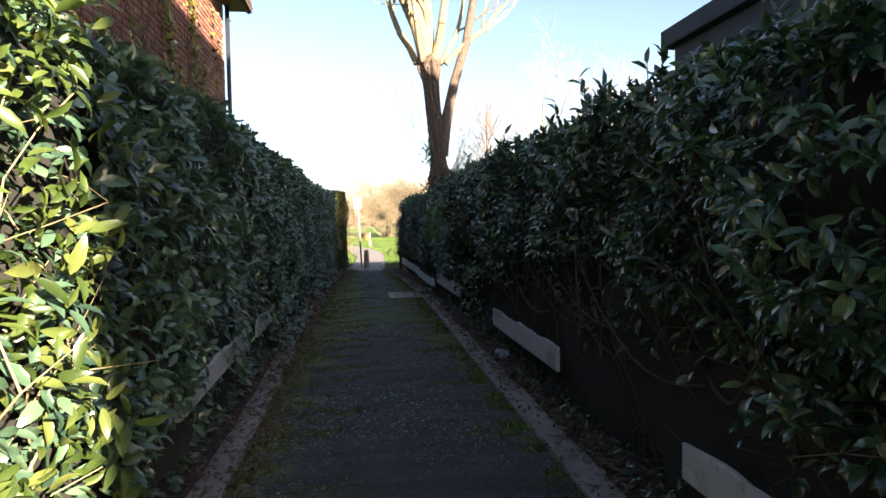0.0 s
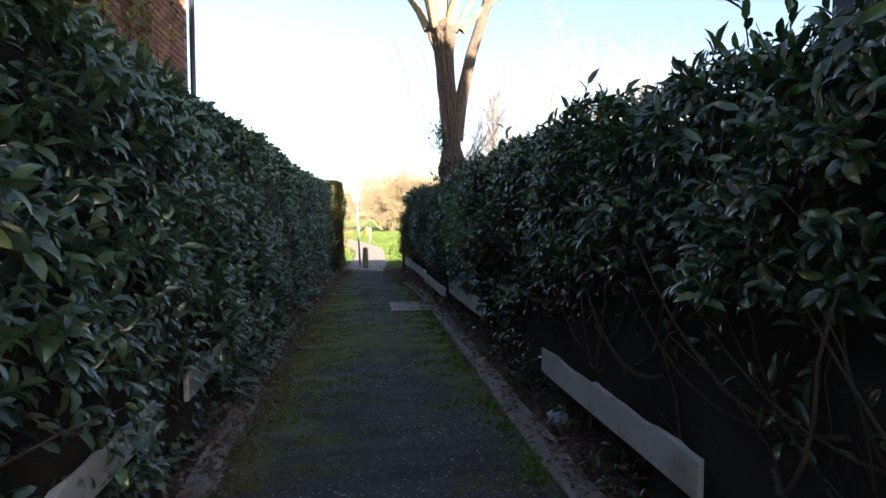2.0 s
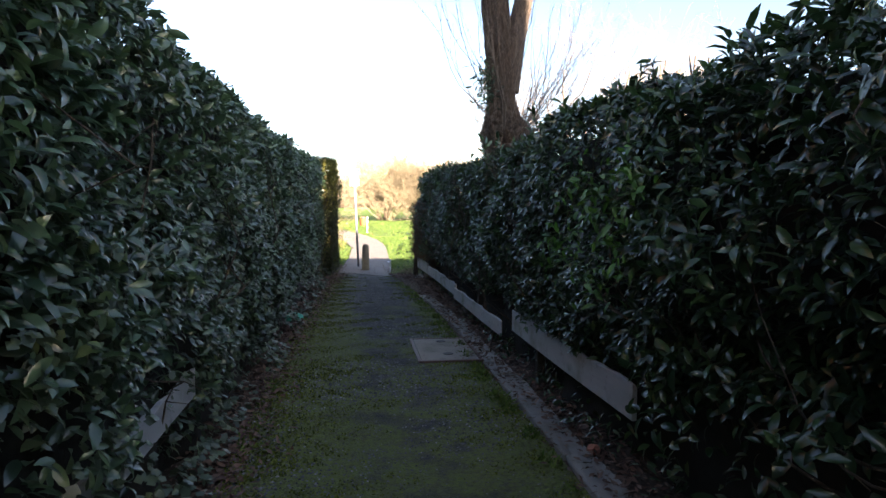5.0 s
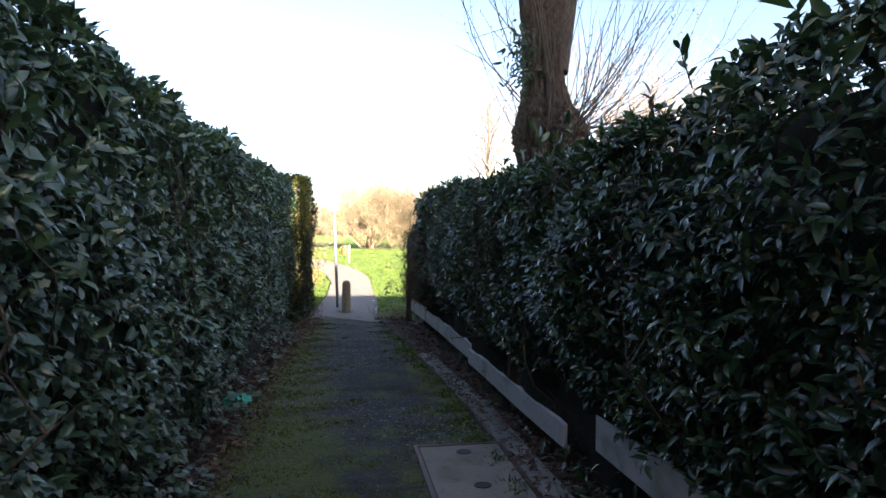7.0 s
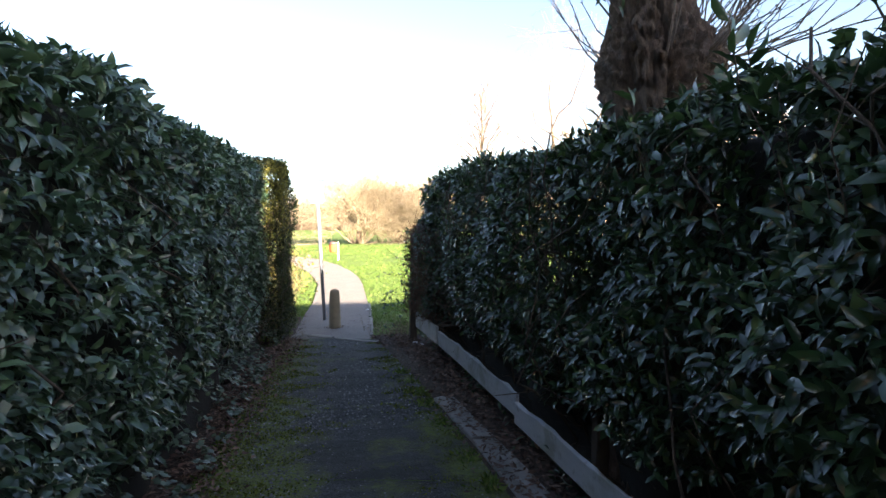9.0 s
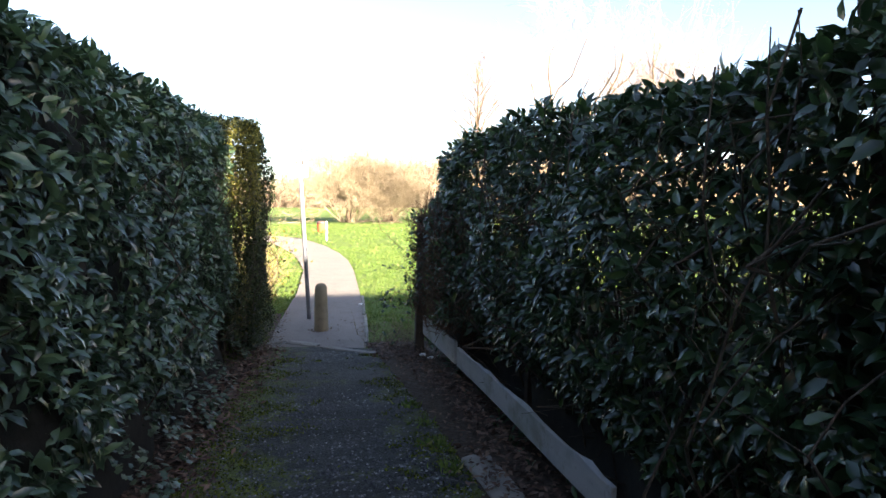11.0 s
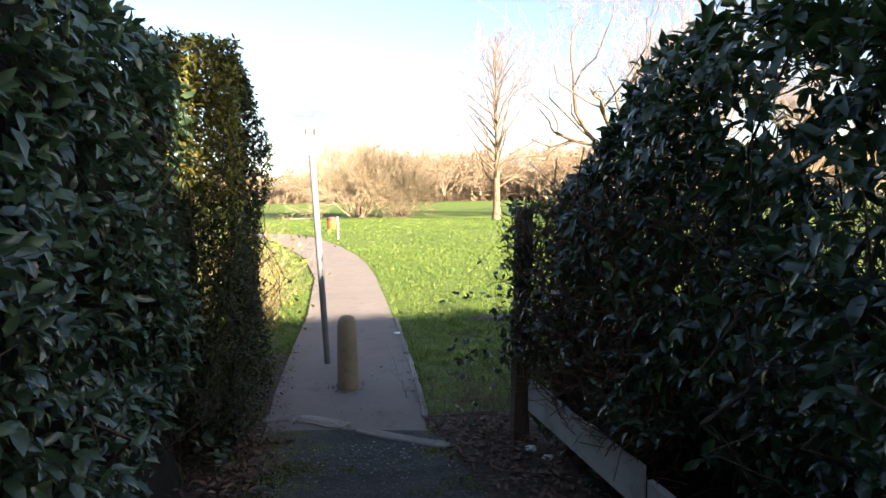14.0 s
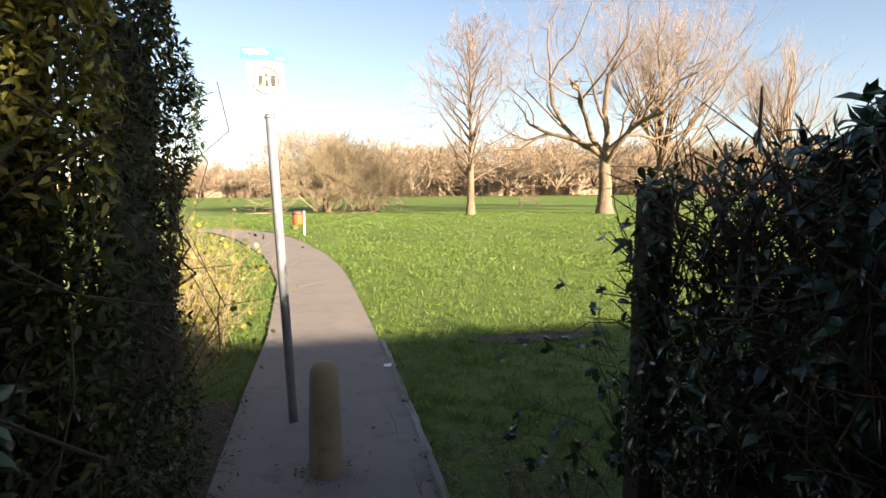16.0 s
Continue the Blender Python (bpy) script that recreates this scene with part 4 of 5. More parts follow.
def near_shrub():
    rng = np.random.default_rng(13)
    shrub = empty("straggly_shrub", "straggly lime-green shrub with pale bare stems in sun", "shrub")
    n = 4000
    y = rng.uniform(1.6, 4.15, n)
    z = rng.uniform(0.1, 2.3, n)
    lump = lumps(rng, 12, 3, 12)
    keep = lump(y, z) > 0.02
    y, z = y[keep], z[keep]
    n = len(y)
    at = np.stack([-0.93 + rng.normal(0, 0.07, n), y, z], -1)
    axis = rng.normal(0, 1, (n, 3)) * (0.6, 1, 0.8) + (0.6, 0, 0.1)
    up = np.array((0.6, -0.4, 0.6)) + rng.normal(0, 0.5, (n, 3))
    L = rng.uniform(0.06, 0.13, n)
    v, f = scatter(NEAR_V, NEAR_F, at, axis, up, L, L * 0.85)
    array_mesh("foliage", v, f, LIME, shrub, True, "stuff")
    v, f = tubes(stems(rng, 1, ([0, 5], [-0.88, -0.88]), 1.6, 4.1, 50, 2.0, (0.003, 0.008)), 5)
    array_mesh("stem_tangle", v, f, STRAW, shrub, True, "stuff")


def hedge_return():
    """The twiggy hedge that turns off along the meadow's edge."""
    rng = np.random.default_rng(23)
    hedge = empty("field_hedge", "untrimmed twiggy hedge turning along the meadow edge", "hedge")
    segs = []
    for _ in range(420):
        p = np.array((rng.uniform(2.2, 6.5), rng.uniform(20.2, 21.2), 0.0))
        d = unit(np.array((rng.normal(0, 0.3), rng.normal(0, 0.2), 1.0)))
        r = rng.uniform(0.003, 0.010)
        while p[2] < 1.5 and r > 0.0015:
            q = p + d * rng.uniform(0.12, 0.26)
            segs.append((*p, *q, r, r * 0.92))
            if rng.random() < 0.7:
                e = unit(d * 0.6 + rng.normal(0, 0.7, 3))
                segs.append((*q, *(q + e * rng.uniform(0.12, 0.32)), r * 0.55, r * 0.3))
            d = unit(d + rng.normal(0, 0.28, 3) + (0, 0, 0.12))
            p, r = q, r * 0.93
    v, f = tubes([g for g in segs if max(g[2], g[5]) < 1.7], 4)
    array_mesh("twig_tangle", v, f, DEAD_TWIG, hedge, True, "stuff")
    n = 3200
    x, z = rng.uniform(2.2, 6.5, n), 0.1 + 1.6 * rng.random(n)
    at = np.stack([x, 20.7 + rng.choice([-0.45, 0.45], n) + rng.normal(0, 0.13, n), z], -1)
    L = rng.uniform(0.05, 0.1, n)
    v, f = scatter(LAUREL_V, LAUREL_F, at, rng.normal(0, 1, (n, 3)), rng.normal(0, 0.6, (n, 3)) + (0, 0, 1.0), L, L * 0.8)
    array_mesh("foliage", v, f, SHADED_LAUREL, hedge, True, "stuff")


hedge_return()
left_hedge()
near_shrub()
left_end_shrub()
right_hedge()


# ---- bollard, sign post ----
def bollard():
    b = part("bollard", lathe([(0.094, -0.1), (0.094, 0.0), (0.092, 0.06), (0.088, 0.30), (0.080, 0.535), (0.074, 0.58), (0.058, 0.61), (0.03, 0.625), (0.004, 0.63)], 28), BOLLARD)
    b.location = (0.165, 22.6, 0)
    return tagged(b, "short round-topped buff concrete bollard on the path", "bollard")


bollard()


def sign_post():
    post = empty("sign_post", "slim grey metal post with a small white notice", "sign", (0.0, 23.42, 0))
    post.rotation_euler = (0, radians(-2.6), 0)
    bm = lathe([(0.030, -0.1), (0.030, 1.95), (0.030, 2.4), (0.026, 2.405)], 20)
    pole = part("pole", bm, POSTPAINT, post)
    bm = lathe([(0.034, 2.005), (0.036, 2.008), (0.036, 2.02), (0.03, 2.022)], 20)
    part("clamp", bm, GALV, pole)
    bm = bmesh.new()
    box(bm, -0.115, 0.105, -0.038, -0.034, 2.03, 2.36, 0.001)
    plate = part("plate", bm, WHITE, post, "white notice plate")
    bm = bmesh.new()
    vs = [bm.verts.new((x, -0.0395, z)) for x, z in ((-0.15, 2.375), (0.135, 2.335), (0.135, 2.43), (-0.15, 2.44))]
    f = bm.faces.new(vs)
    ext = bmesh.ops.extrude_face_region(bm, geom=[f])
    for v in ext["geom"]:
        if isinstance(v, bmesh.types.BMVert):
            v.co.y += 0.004
    bmesh.ops.recalc_face_normals(bm, faces=bm.faces[:])
    band = part("name_band", bm, TEAL, post, "teal name band")
    bm = bmesh.new()
    for x0, x1, z in ((-0.13, 0.0, 2.415), (-0.13, 0.02, 2.395), (0.06, 0.12, 2.36)):
        box(bm, x0, x1, -0.043, -0.0405, z, z + 0.011)
    part("lettering", bm, WHITE, band)
    ringp = [(0.085, -0.001), (0.085, 0.0015), (0.076, 0.0015), (0.076, -0.001), (0.085, -0.001)]
    bm = lathe(ringp, 32)
    for f in list(bm.faces):
        if len(f.verts) > 4:
            bm.faces.remove(f)
    ring = part("ring", bm, BROWNINK, plate)
    ring.matrix_basis = Matrix.Translation((-0.01, -0.040, 2.235)) @ Matrix.Rotation(radians(90), 4, "X")
    bm = bmesh.new()
    for x, w in ((-0.052, 0.026), (-0.012, 0.018), (0.022, 0.03)):
        box(bm, x, x + w, -0.0415, -0.0385, 2.195, 2.275 if w < 0.02 else 2.265, 0.0)
    part("pictogram", bm, INK, plate)
    bm = bmesh.new()
    box(bm, -0.055, 0.055, -0.0425, -0.0418, -0.006, 0.006, 0, Matrix.Translation((-0.012, 0, 2.235)) @ Matrix.Rotation(radians(-52), 4, "Y"))
    part("slash", bm, AMBER, plate)
    bm = bmesh.new()
    box(bm, -0.10, -0.04, -0.0405, -0.0385, 2.06, 2.068)
    part("small_print", bm, INK, plate)
    bm = bmesh.new()
    box(bm, 0.07, 0.09, -0.0405, -0.0385, 2.07, 2.082)
    part("small_print", bm, INK, plate)
    return post


sign_post()


# ---- pollarded tree in the hedge ----
def pollard():
    rng = np.random.default_rng(31)
    tree = empty("pollard_tree", "old pollarded street tree, bare winter limbs, grey trunk", "tree")
    cx, cy = 1.91, 15.85
    prof = [(-0.1, 0.38), (0.3, 0.31), (1.2, 0.26), (2.0, 0.25), (2.3, 0.28), (2.5, 0.285), (2.72, 0.215), (3.0, 0.185), (3.6, 0.185), (4.3, 0.165), (4.75, 0.18), (5.0, 0.25), (5.18, 0.265), (5.3, 0.21), (5.36, 0.1)]
    lean = lambda z: (cx - 0.065 * max(z - 2.0, 0) - 0.012 * z, cy)
    steps = 112
    zs = np.concatenate([np.linspace(a[0], b[0], 20, endpoint=False) for a, b in zip(prof, prof[1:])] + [[prof[-1][0]]])
    rs = np.interp(zs, *zip(*prof))
    f1, f2, f3 = lumps(rng, 8, 2, 6), lumps(rng, 8, 9, 22), lumps(rng, 10, 2.0, 5.0)
    ang = np.arange(steps) * 2 * np.pi / steps
    A, Z = np.meshgrid(ang, zs)
    ca, sa = np.cos(A), np.sin(A)
    R = rs[:, None] * (1 + 0.32 * f1((ca * 1.2).ravel() + Z.ravel() * 0.4, sa.ravel() * 1.2).reshape(A.shape) + 0.10 * f3((ca * 9).ravel(), (sa * 9).ravel() + Z.ravel() * 2.2).reshape(A.shape) + 0.2 * f2((A % 6.28).ravel() * 1.1, Z.ravel() * 0.12).reshape(A.shape))
    # knuckled burr on the garden side, where shoots were cut year after year
    turn = (A + np.pi) % (2 * np.pi) - np.pi
    knob = lumps(rng, 14, 6, 16)(A.ravel() * 2.0, Z.ravel() * 3.0).reshape(A.shape)
    R = R * 0.94 + 0.09 * np.exp(-((Z - 2.52) / 0.15) ** 2 - (turn / 0.8) ** 2) + 0.14 * np.abs(knob) * np.exp(-((Z - 2.55) / 0.22) ** 2)
    plate = lumps(rng, 16, 12, 26)(ca.ravel() + 0.15 * np.sin(Z.ravel() * 5), sa.ravel() + Z.ravel() * 0.5).reshape(A.shape)
    R = R - rs[:, None] * 0.16 * np.exp(-(plate / 0.08) ** 2)
    X = np.array([lean(z)[0] for z in zs])[:, None] + ca * R
    v = np.stack([X, cy + sa * R, Z], -1).reshape(-1, 3)
    i = (np.arange(len(zs) - 1)[:, None] * steps + np.arange(steps))
    j = (np.arange(len(zs) - 1)[:, None] * steps + (np.arange(steps) + 1) % steps)
    q = np.stack([i, j, j + steps, i + steps], -1).reshape(-1, 4)
    array_mesh("trunk", v, q, BARK, tree, True)
    # second stem that leaves the trunk at its right
    out = {}
    p = np.array((cx - 0.02, cy + 0.02, 3.05))
    pts = [p, p + (0.09, 0, 0.65), p + (0.20, 0.03, 1.15), p + (0.33, 0.05, 1.7), p + (0.62, 0.05, 2.6), p + (0.85, 0.0, 3.9)]
    rad = [0.15, 0.135, 0.12, 0.11, 0.10, 0.075]
    vv, ff = tubes([(*a, *b, ra, rb) for a, b, ra, rb in zip(pts, pts[1:], rad, rad[1:])], 14)
    array_mesh("side_stem", vv, ff, BARK, tree, True)
    top = np.array((*lean(5.3), 5.25))
    limbs = []
    for dx, dy, rr in ((-0.62, 0.1, 0.085), (-0.2, 0.15, 0.14), (-0.05, -0.15, 0.12), (0.06, 0.2, 0.14), (0.22, -0.05, 0.12), (0.85, 0.05, 0.075), (0.6, 0.2, 0.06), (-0.35, -0.35, 0.07), (0.15, 0.5, 0.08)):
        o = {}
        grow(rng, top + (dx * 0.45, dy * 0.4, -0.1), (dx, dy, 1.0), 2.2, rr, 4, o, 3, 0.5, 0.2, 5, 0.12, 0.62)
        vv, ff = tubes(sum(o.values(), []), 7)
        array_mesh("limb", vv, ff, LIMB, tree, True)
    o = {}
    grow(rng, pts[-1], (0.2, 0, 1), 2.0, 0.07, 3, o, 3, 0.4, 0.2, 4, 0.1, 0.65)
    vv, ff = tubes(sum(o.values(), []), 6)
    array_mesh("limb", vv, ff, LIMB, tree, True)
    # whippy shoots from the swollen burrs
    segs, buds = [], []
    for burr, count in ((2.5, 46), (3.1, 7), (2.7, 9)):
        for _ in range(count):
            a = rng.normal(0.1, 0.6) if burr < 2.65 else rng.uniform(0.5, 5.0)
            p = np.array((lean(burr)[0] + 0.24 * math.cos(a), cy + 0.24 * math.sin(a), burr + rng.normal(0, 0.07)))
            d = unit(np.array((math.cos(a), math.sin(a), rng.uniform(0.2, 1.6))))
            r = rng.uniform(0.004, 0.009)
            n = rng.integers(5, 10)
            for k in range(n):
                q = p + d * rng.uniform(0.18, 0.32)
                buds.append(q)
                buds.append((p + q) / 2)
                segs.append((*p, *q, r, r * 0.82))
                if rng.random() < 0.7:
                    e = unit(d + rng.normal(0, 0.5, 3) + (0, 0, 0.3))
                    segs.append((*q, *(q + e * rng.uniform(0.15, 0.4)), r * 0.5, r * 0.25))
                d = unit(d + rng.normal(0, 0.16, 3) + (0, 0, 0.2))
                p, r = q, r * 0.82
    vv, ff = tubes(segs, 4)
    array_mesh("burr_growth", vv, ff, TWIG, tree, True, "stuff")
    buds = np.array(buds)
    n = len(buds)
    L = rng.uniform(0.015, 0.035, n)
    vv, ff = scatter(LAUREL_V, LAUREL_F, buds, rng.normal(0, 0.6, (n, 3)) + (0, 0, 0.7), rng.normal(0, 1, (n, 3)), L, L * 0.8)
    array_mesh("bud_growth", vv, ff, TWIG, tree, True, "stuff")
    n = 260
    a = rng.choice([2.95, 3.1, 3.25], n)
    at = np.stack([lean(3)[0] - 0.23 + rng.normal(0, 0.07, n), cy - 0.12 + rng.normal(0, 0.09, n), a + rng.normal(0, 0.09, n)], -1)
    L = rng.uniform(0.05, 0.10, n)
    vv, ff = scatter(LAUREL_V, LAUREL_F, at, rng.normal(0, 1, (n, 3)) + (-0.4, 0, -0.5), rng.normal(0, 1, (n, 3)) + (0, 0, 1), L, L * 0.7)
    array_mesh("ivy_tuft", vv, ff, IVY, tree, True, "stuff")


pollard()


# ---- brick house beside the left hedge ----
def brick_house():
    rng = np.random.default_rng(41)
    house = empty("brick_house", "old red-brick house, ivy-grown flank above the hedge", "house")
    x, y0, y1, h = -2.2, 6.3, 12.6, 5.3
    bm = bmesh.new()
    box(bm, x - 7.0, x - 0.012, y0, y1 - 0.012, -0.1, h)
    wall = part("wall", bm, MORTAR, house)
    # roof: gable, eaves along the alley
    bm = bmesh.new()
    for sx in (1, -1):
        a = [(x + 0.42 if sx > 0 else x - 7.4, h - 0.02), (x - 3.5, h + 2.7)]
        vs = [bm.verts.new((a[0][0], y0 - 0.3, a[0][1])), bm.verts.new((a[0][0], y1 + 0.35, a[0][1])), bm.verts.new((a[1][0], y1 + 0.35, a[1][1])), bm.verts.new((a[1][0], y0 - 0.3, a[1][1]))]
        bm.faces.new(vs if sx > 0 else vs[::-1])
    bmesh.ops.remove_doubles(bm, verts=bm.verts[:], dist=0.001)
    bmesh.ops.solidify(bm, geom=bm.faces[:], thickness=0.12)
    part("roof", bm, SLATE, house)
    bm = bmesh.new()
    box(bm, x, x + 0.40, y0 - 0.3, y1 + 0.3, h - 0.09, h - 0.06)
    box(bm, x + 0.385, x + 0.41, y0 - 0.3, y1 + 0.33, h - 0.10, h + 0.08)
    part("soffit", bm, SOFFIT, house, "brown painted eaves board")
    bm = lathe([(0.036, 0), (0.036, h - 0.1)], 14)
    pipe = part("drainpipe", bm, PIPE, house, "black plastic drainpipe")
    pipe.location = (x + 0.06, y1 - 0.04, 0)
    # bricks of the flank
    me = bpy.data.meshes.new("brick")
    bm = bmesh.new()
    box(bm, -0.05, 0, 0, 0.205, 0, 0.062)
    bmesh.ops.bevel(bm, geom=[e for e in bm.edges if min(v.co.x for v in e.verts) > -0.001], offset=0.005, segments=1, affect="EDGES")
    bm.to_mesh(me)
    bv = np.array([v.co[:] for v in bm.verts])
    bmesh.ops.triangulate(bm, faces=bm.faces[:])
    bf = np.array([[v.index for v in f.verts] for f in bm.faces])
    bm.free()
    me.materials.append(BRICK)
    spots = []
    for row in range(int((h - 0.12) / 0.075)):
        z = row * 0.075 + 0.006
        yy = y0 + (0.1 if row % 2 else 0.0)
        while yy < y1 - 0.215:
            spots.append((x + rng.uniform(-0.003, 0.003), yy, z))
            yy += 0.215
    spots = np.array(spots)
    near = (spots[:, 2] > 3.1) & (spots[:, 1] > 10.0)
    pick = np.where(near)[0][:300]
    for i in pick:
        ob = new("brick", me)
        ob.parent = wall
        ob.location = spots[i]
    rest = np.ones(len(spots), bool)
    rest[pick] = False
    rest &= (spots[:, 2] > 1.9)
    s = spots[rest]
    v = (s[:, None] + bv[None]).reshape(-1, 3)
    f = (bf[None] + (np.arange(len(s)) * len(bv))[:, None, None]).reshape(-1, 3)
    array_mesh("brickwork", v, f, BRICK, wall, kind="stuff")
    # creeper over the nearer part of the flank
    segs = []
    for _ in range(70):
        p = np.array((x + 0.012, rng.uniform(6.0, 11.2), 2.0))
        d = np.array((0, rng.normal(0, 0.25), 1.0))
        r = rng.uniform(0.003, 0.008)
        for _ in range(rng.integers(6, 17)):
            q = p + unit(d) * rng.uniform(0.12, 0.25)
            segs.append((*p, *q, r, r * 0.93))
            if rng.random() < 0.6:
                e = np.array((0.02, rng.normal(0, 1), rng.uniform(0.1, 1)))
                segs.append((*q, *(q + unit(e) * rng.uniform(0.1, 0.35)), r * 0.5, r * 0.3))
            d = d + (0, rng.normal(0, 0.25), 0)
            p, r = q, r * 0.93
    v, f = tubes(segs, 4)
    array_mesh("creeper_growth", v, f, STEM, wall, True, "stuff")
    n = 3600
    y = rng.normal(9.9, 0.9, n)
    at = np.stack([x + rng.uniform(0.01, 0.07, n), y, rng.uniform(2.2, 5.2, n)], -1)
    keep = np.sin(at[:, 1] * 5 + at[:, 2] * 1.3) + 0.5 * np.sin(at[:, 1] * 11) > 0.3
    at = at[keep]
    m = len(at)
    L = rng.uniform(0.04, 0.08, m)
    v, f = scatter(IVY_V, IVY_F, at, rng.normal(0, 1, (m, 3)) + (0.3, 0, -0.8), np.array((1.0, 0, 0.4)) + rng.normal(0, 0.3, (m, 3)), L, L)
    array_mesh("creeper_leaves", v, f, PRIVET, wall, True, "stuff")
    bm = bmesh.new()
    box(bm, x + 0.004, x + 0.02, 9.5, 9.75, 3.76, 3.78)
    part("cable_clip", bm, WHITE, wall, "short white cable trunking")


brick_house()


# ---- sunny side: an unseen house shaped to shade the alley, and an outbuilding ----
def shade_house():
    house = empty("shade_casting_house", "unseen plain house shaped to cast shade over the alley", "house")
    bm = bmesh.new()
    gable = [(3.4, -0.1), (9.2, -0.1), (9.2, 9.1), (7.4, 9.55), (3.4, 7.75)]
    ends = [[bm.verts.new((gx, gy, gz)) for gx, gz in gable] for gy in (-3.45, 3.5)]
    bm.faces.new(ends[0])
    bm.faces.new(ends[1][::-1])
    for i in range(5):
        bm.faces.new((ends[0][i], ends[1][i], ends[1][(i + 1) % 5], ends[0][(i + 1) % 5]))
    bmesh.ops.recalc_face_normals(bm, faces=bm.faces[:])
    part("wall", bm, RENDER, house)
    bm = bmesh.new()
    for (ax, az), (bx, bz) in (((3.25, 7.70), (7.4, 9.57)), ((7.4, 9.57), (9.4, 9.07))):
        q = [bm.verts.new(p) for p in ((ax, -3.5, az), (bx, -3.5, bz), (bx, 3.6, bz), (ax, 3.6, az))]
        bm.faces.new(q)
    ext = bmesh.ops.extrude_face_region(bm, geom=bm.faces[:])
    for v in ext["geom"]:
        if isinstance(v, bmesh.types.BMVert):
            v.co.z += 0.14
    bmesh.ops.recalc_face_normals(bm, faces=bm.faces[:])
    part("roof", bm, SLATE, house)
    # unseen wing: its height and length set the shade's edge on the meadow
    bm = bmesh.new()
    box(bm, 9.22, 26.0, -4.0, 3.5, -0.1, 8.3)
    part("wing", bm, RENDER, house)
    # unseen block, added to keep the sun off the end shrub's alley face
    bm = bmesh.new()
    box(bm, 9.86, 10.5, 2.7, 3.5, 8.3, 9.7)
    box(bm, 9.83, 10.53, 2.65, 3.55, 9.71, 9.82, 0.01)
    part("shade_block", bm, MORTAR, house, "unseen block added to shade the shrub at the hedge end")


shade_house()


def outbuilding():
    b = empty("outbuilding", "dark grey flat-roofed outbuilding behind the hedge", "outbuilding")
    bm = bmesh.new()
    box(bm, 3.3, 6.4, 3.75, 7.9, -0.1, 3.3)
    part("wall", bm, SLATE, b)
    bm = bmesh.new()
    box(bm, 3.2, 6.5, 3.7, 8.02, 3.31, 3.5, 0.02)
    part("roof", bm, SLATE, b)


outbuilding()


def dapple_tree():
    """An unseen bare tree, added so that its twigs fray the shade on the path."""
    rng = np.random.default_rng(44)
    x, y = 6.3, 15.6
    tree = empty("dapple_tree", "unseen bare tree added to fray the shade on the path", "tree")
    v, f = tubes([(x, y, -0.05, x + 0.03, y, 0.8, 0.12, 0.09), (x + 0.03, y, 0.8, x - 0.02, y + 0.02, 2.0, 0.09, 0.07)], 10)
    array_mesh("trunk", v, f, BARK, tree, True)
    out = {}
    for k in range(7):
        a = k * 0.9
        grow(rng, (x, y, rng.uniform(1.6, 2.0)), (0.9 * math.cos(a), 0.9 * math.sin(a), 1.0), 1.15, 0.06, 3, out, 3, 0.5, 0.12, 4, 0.16, 0.68)
    v, f = tubes([(*g[:6], max(g[6], 0.016), max(g[7], 0.014)) for g in sum(out.values(), []) if max(g[2], g[5]) < 4.6], 5)
    array_mesh("crown", v, f, TWIG, tree, True, "stuff")


dapple_tree()


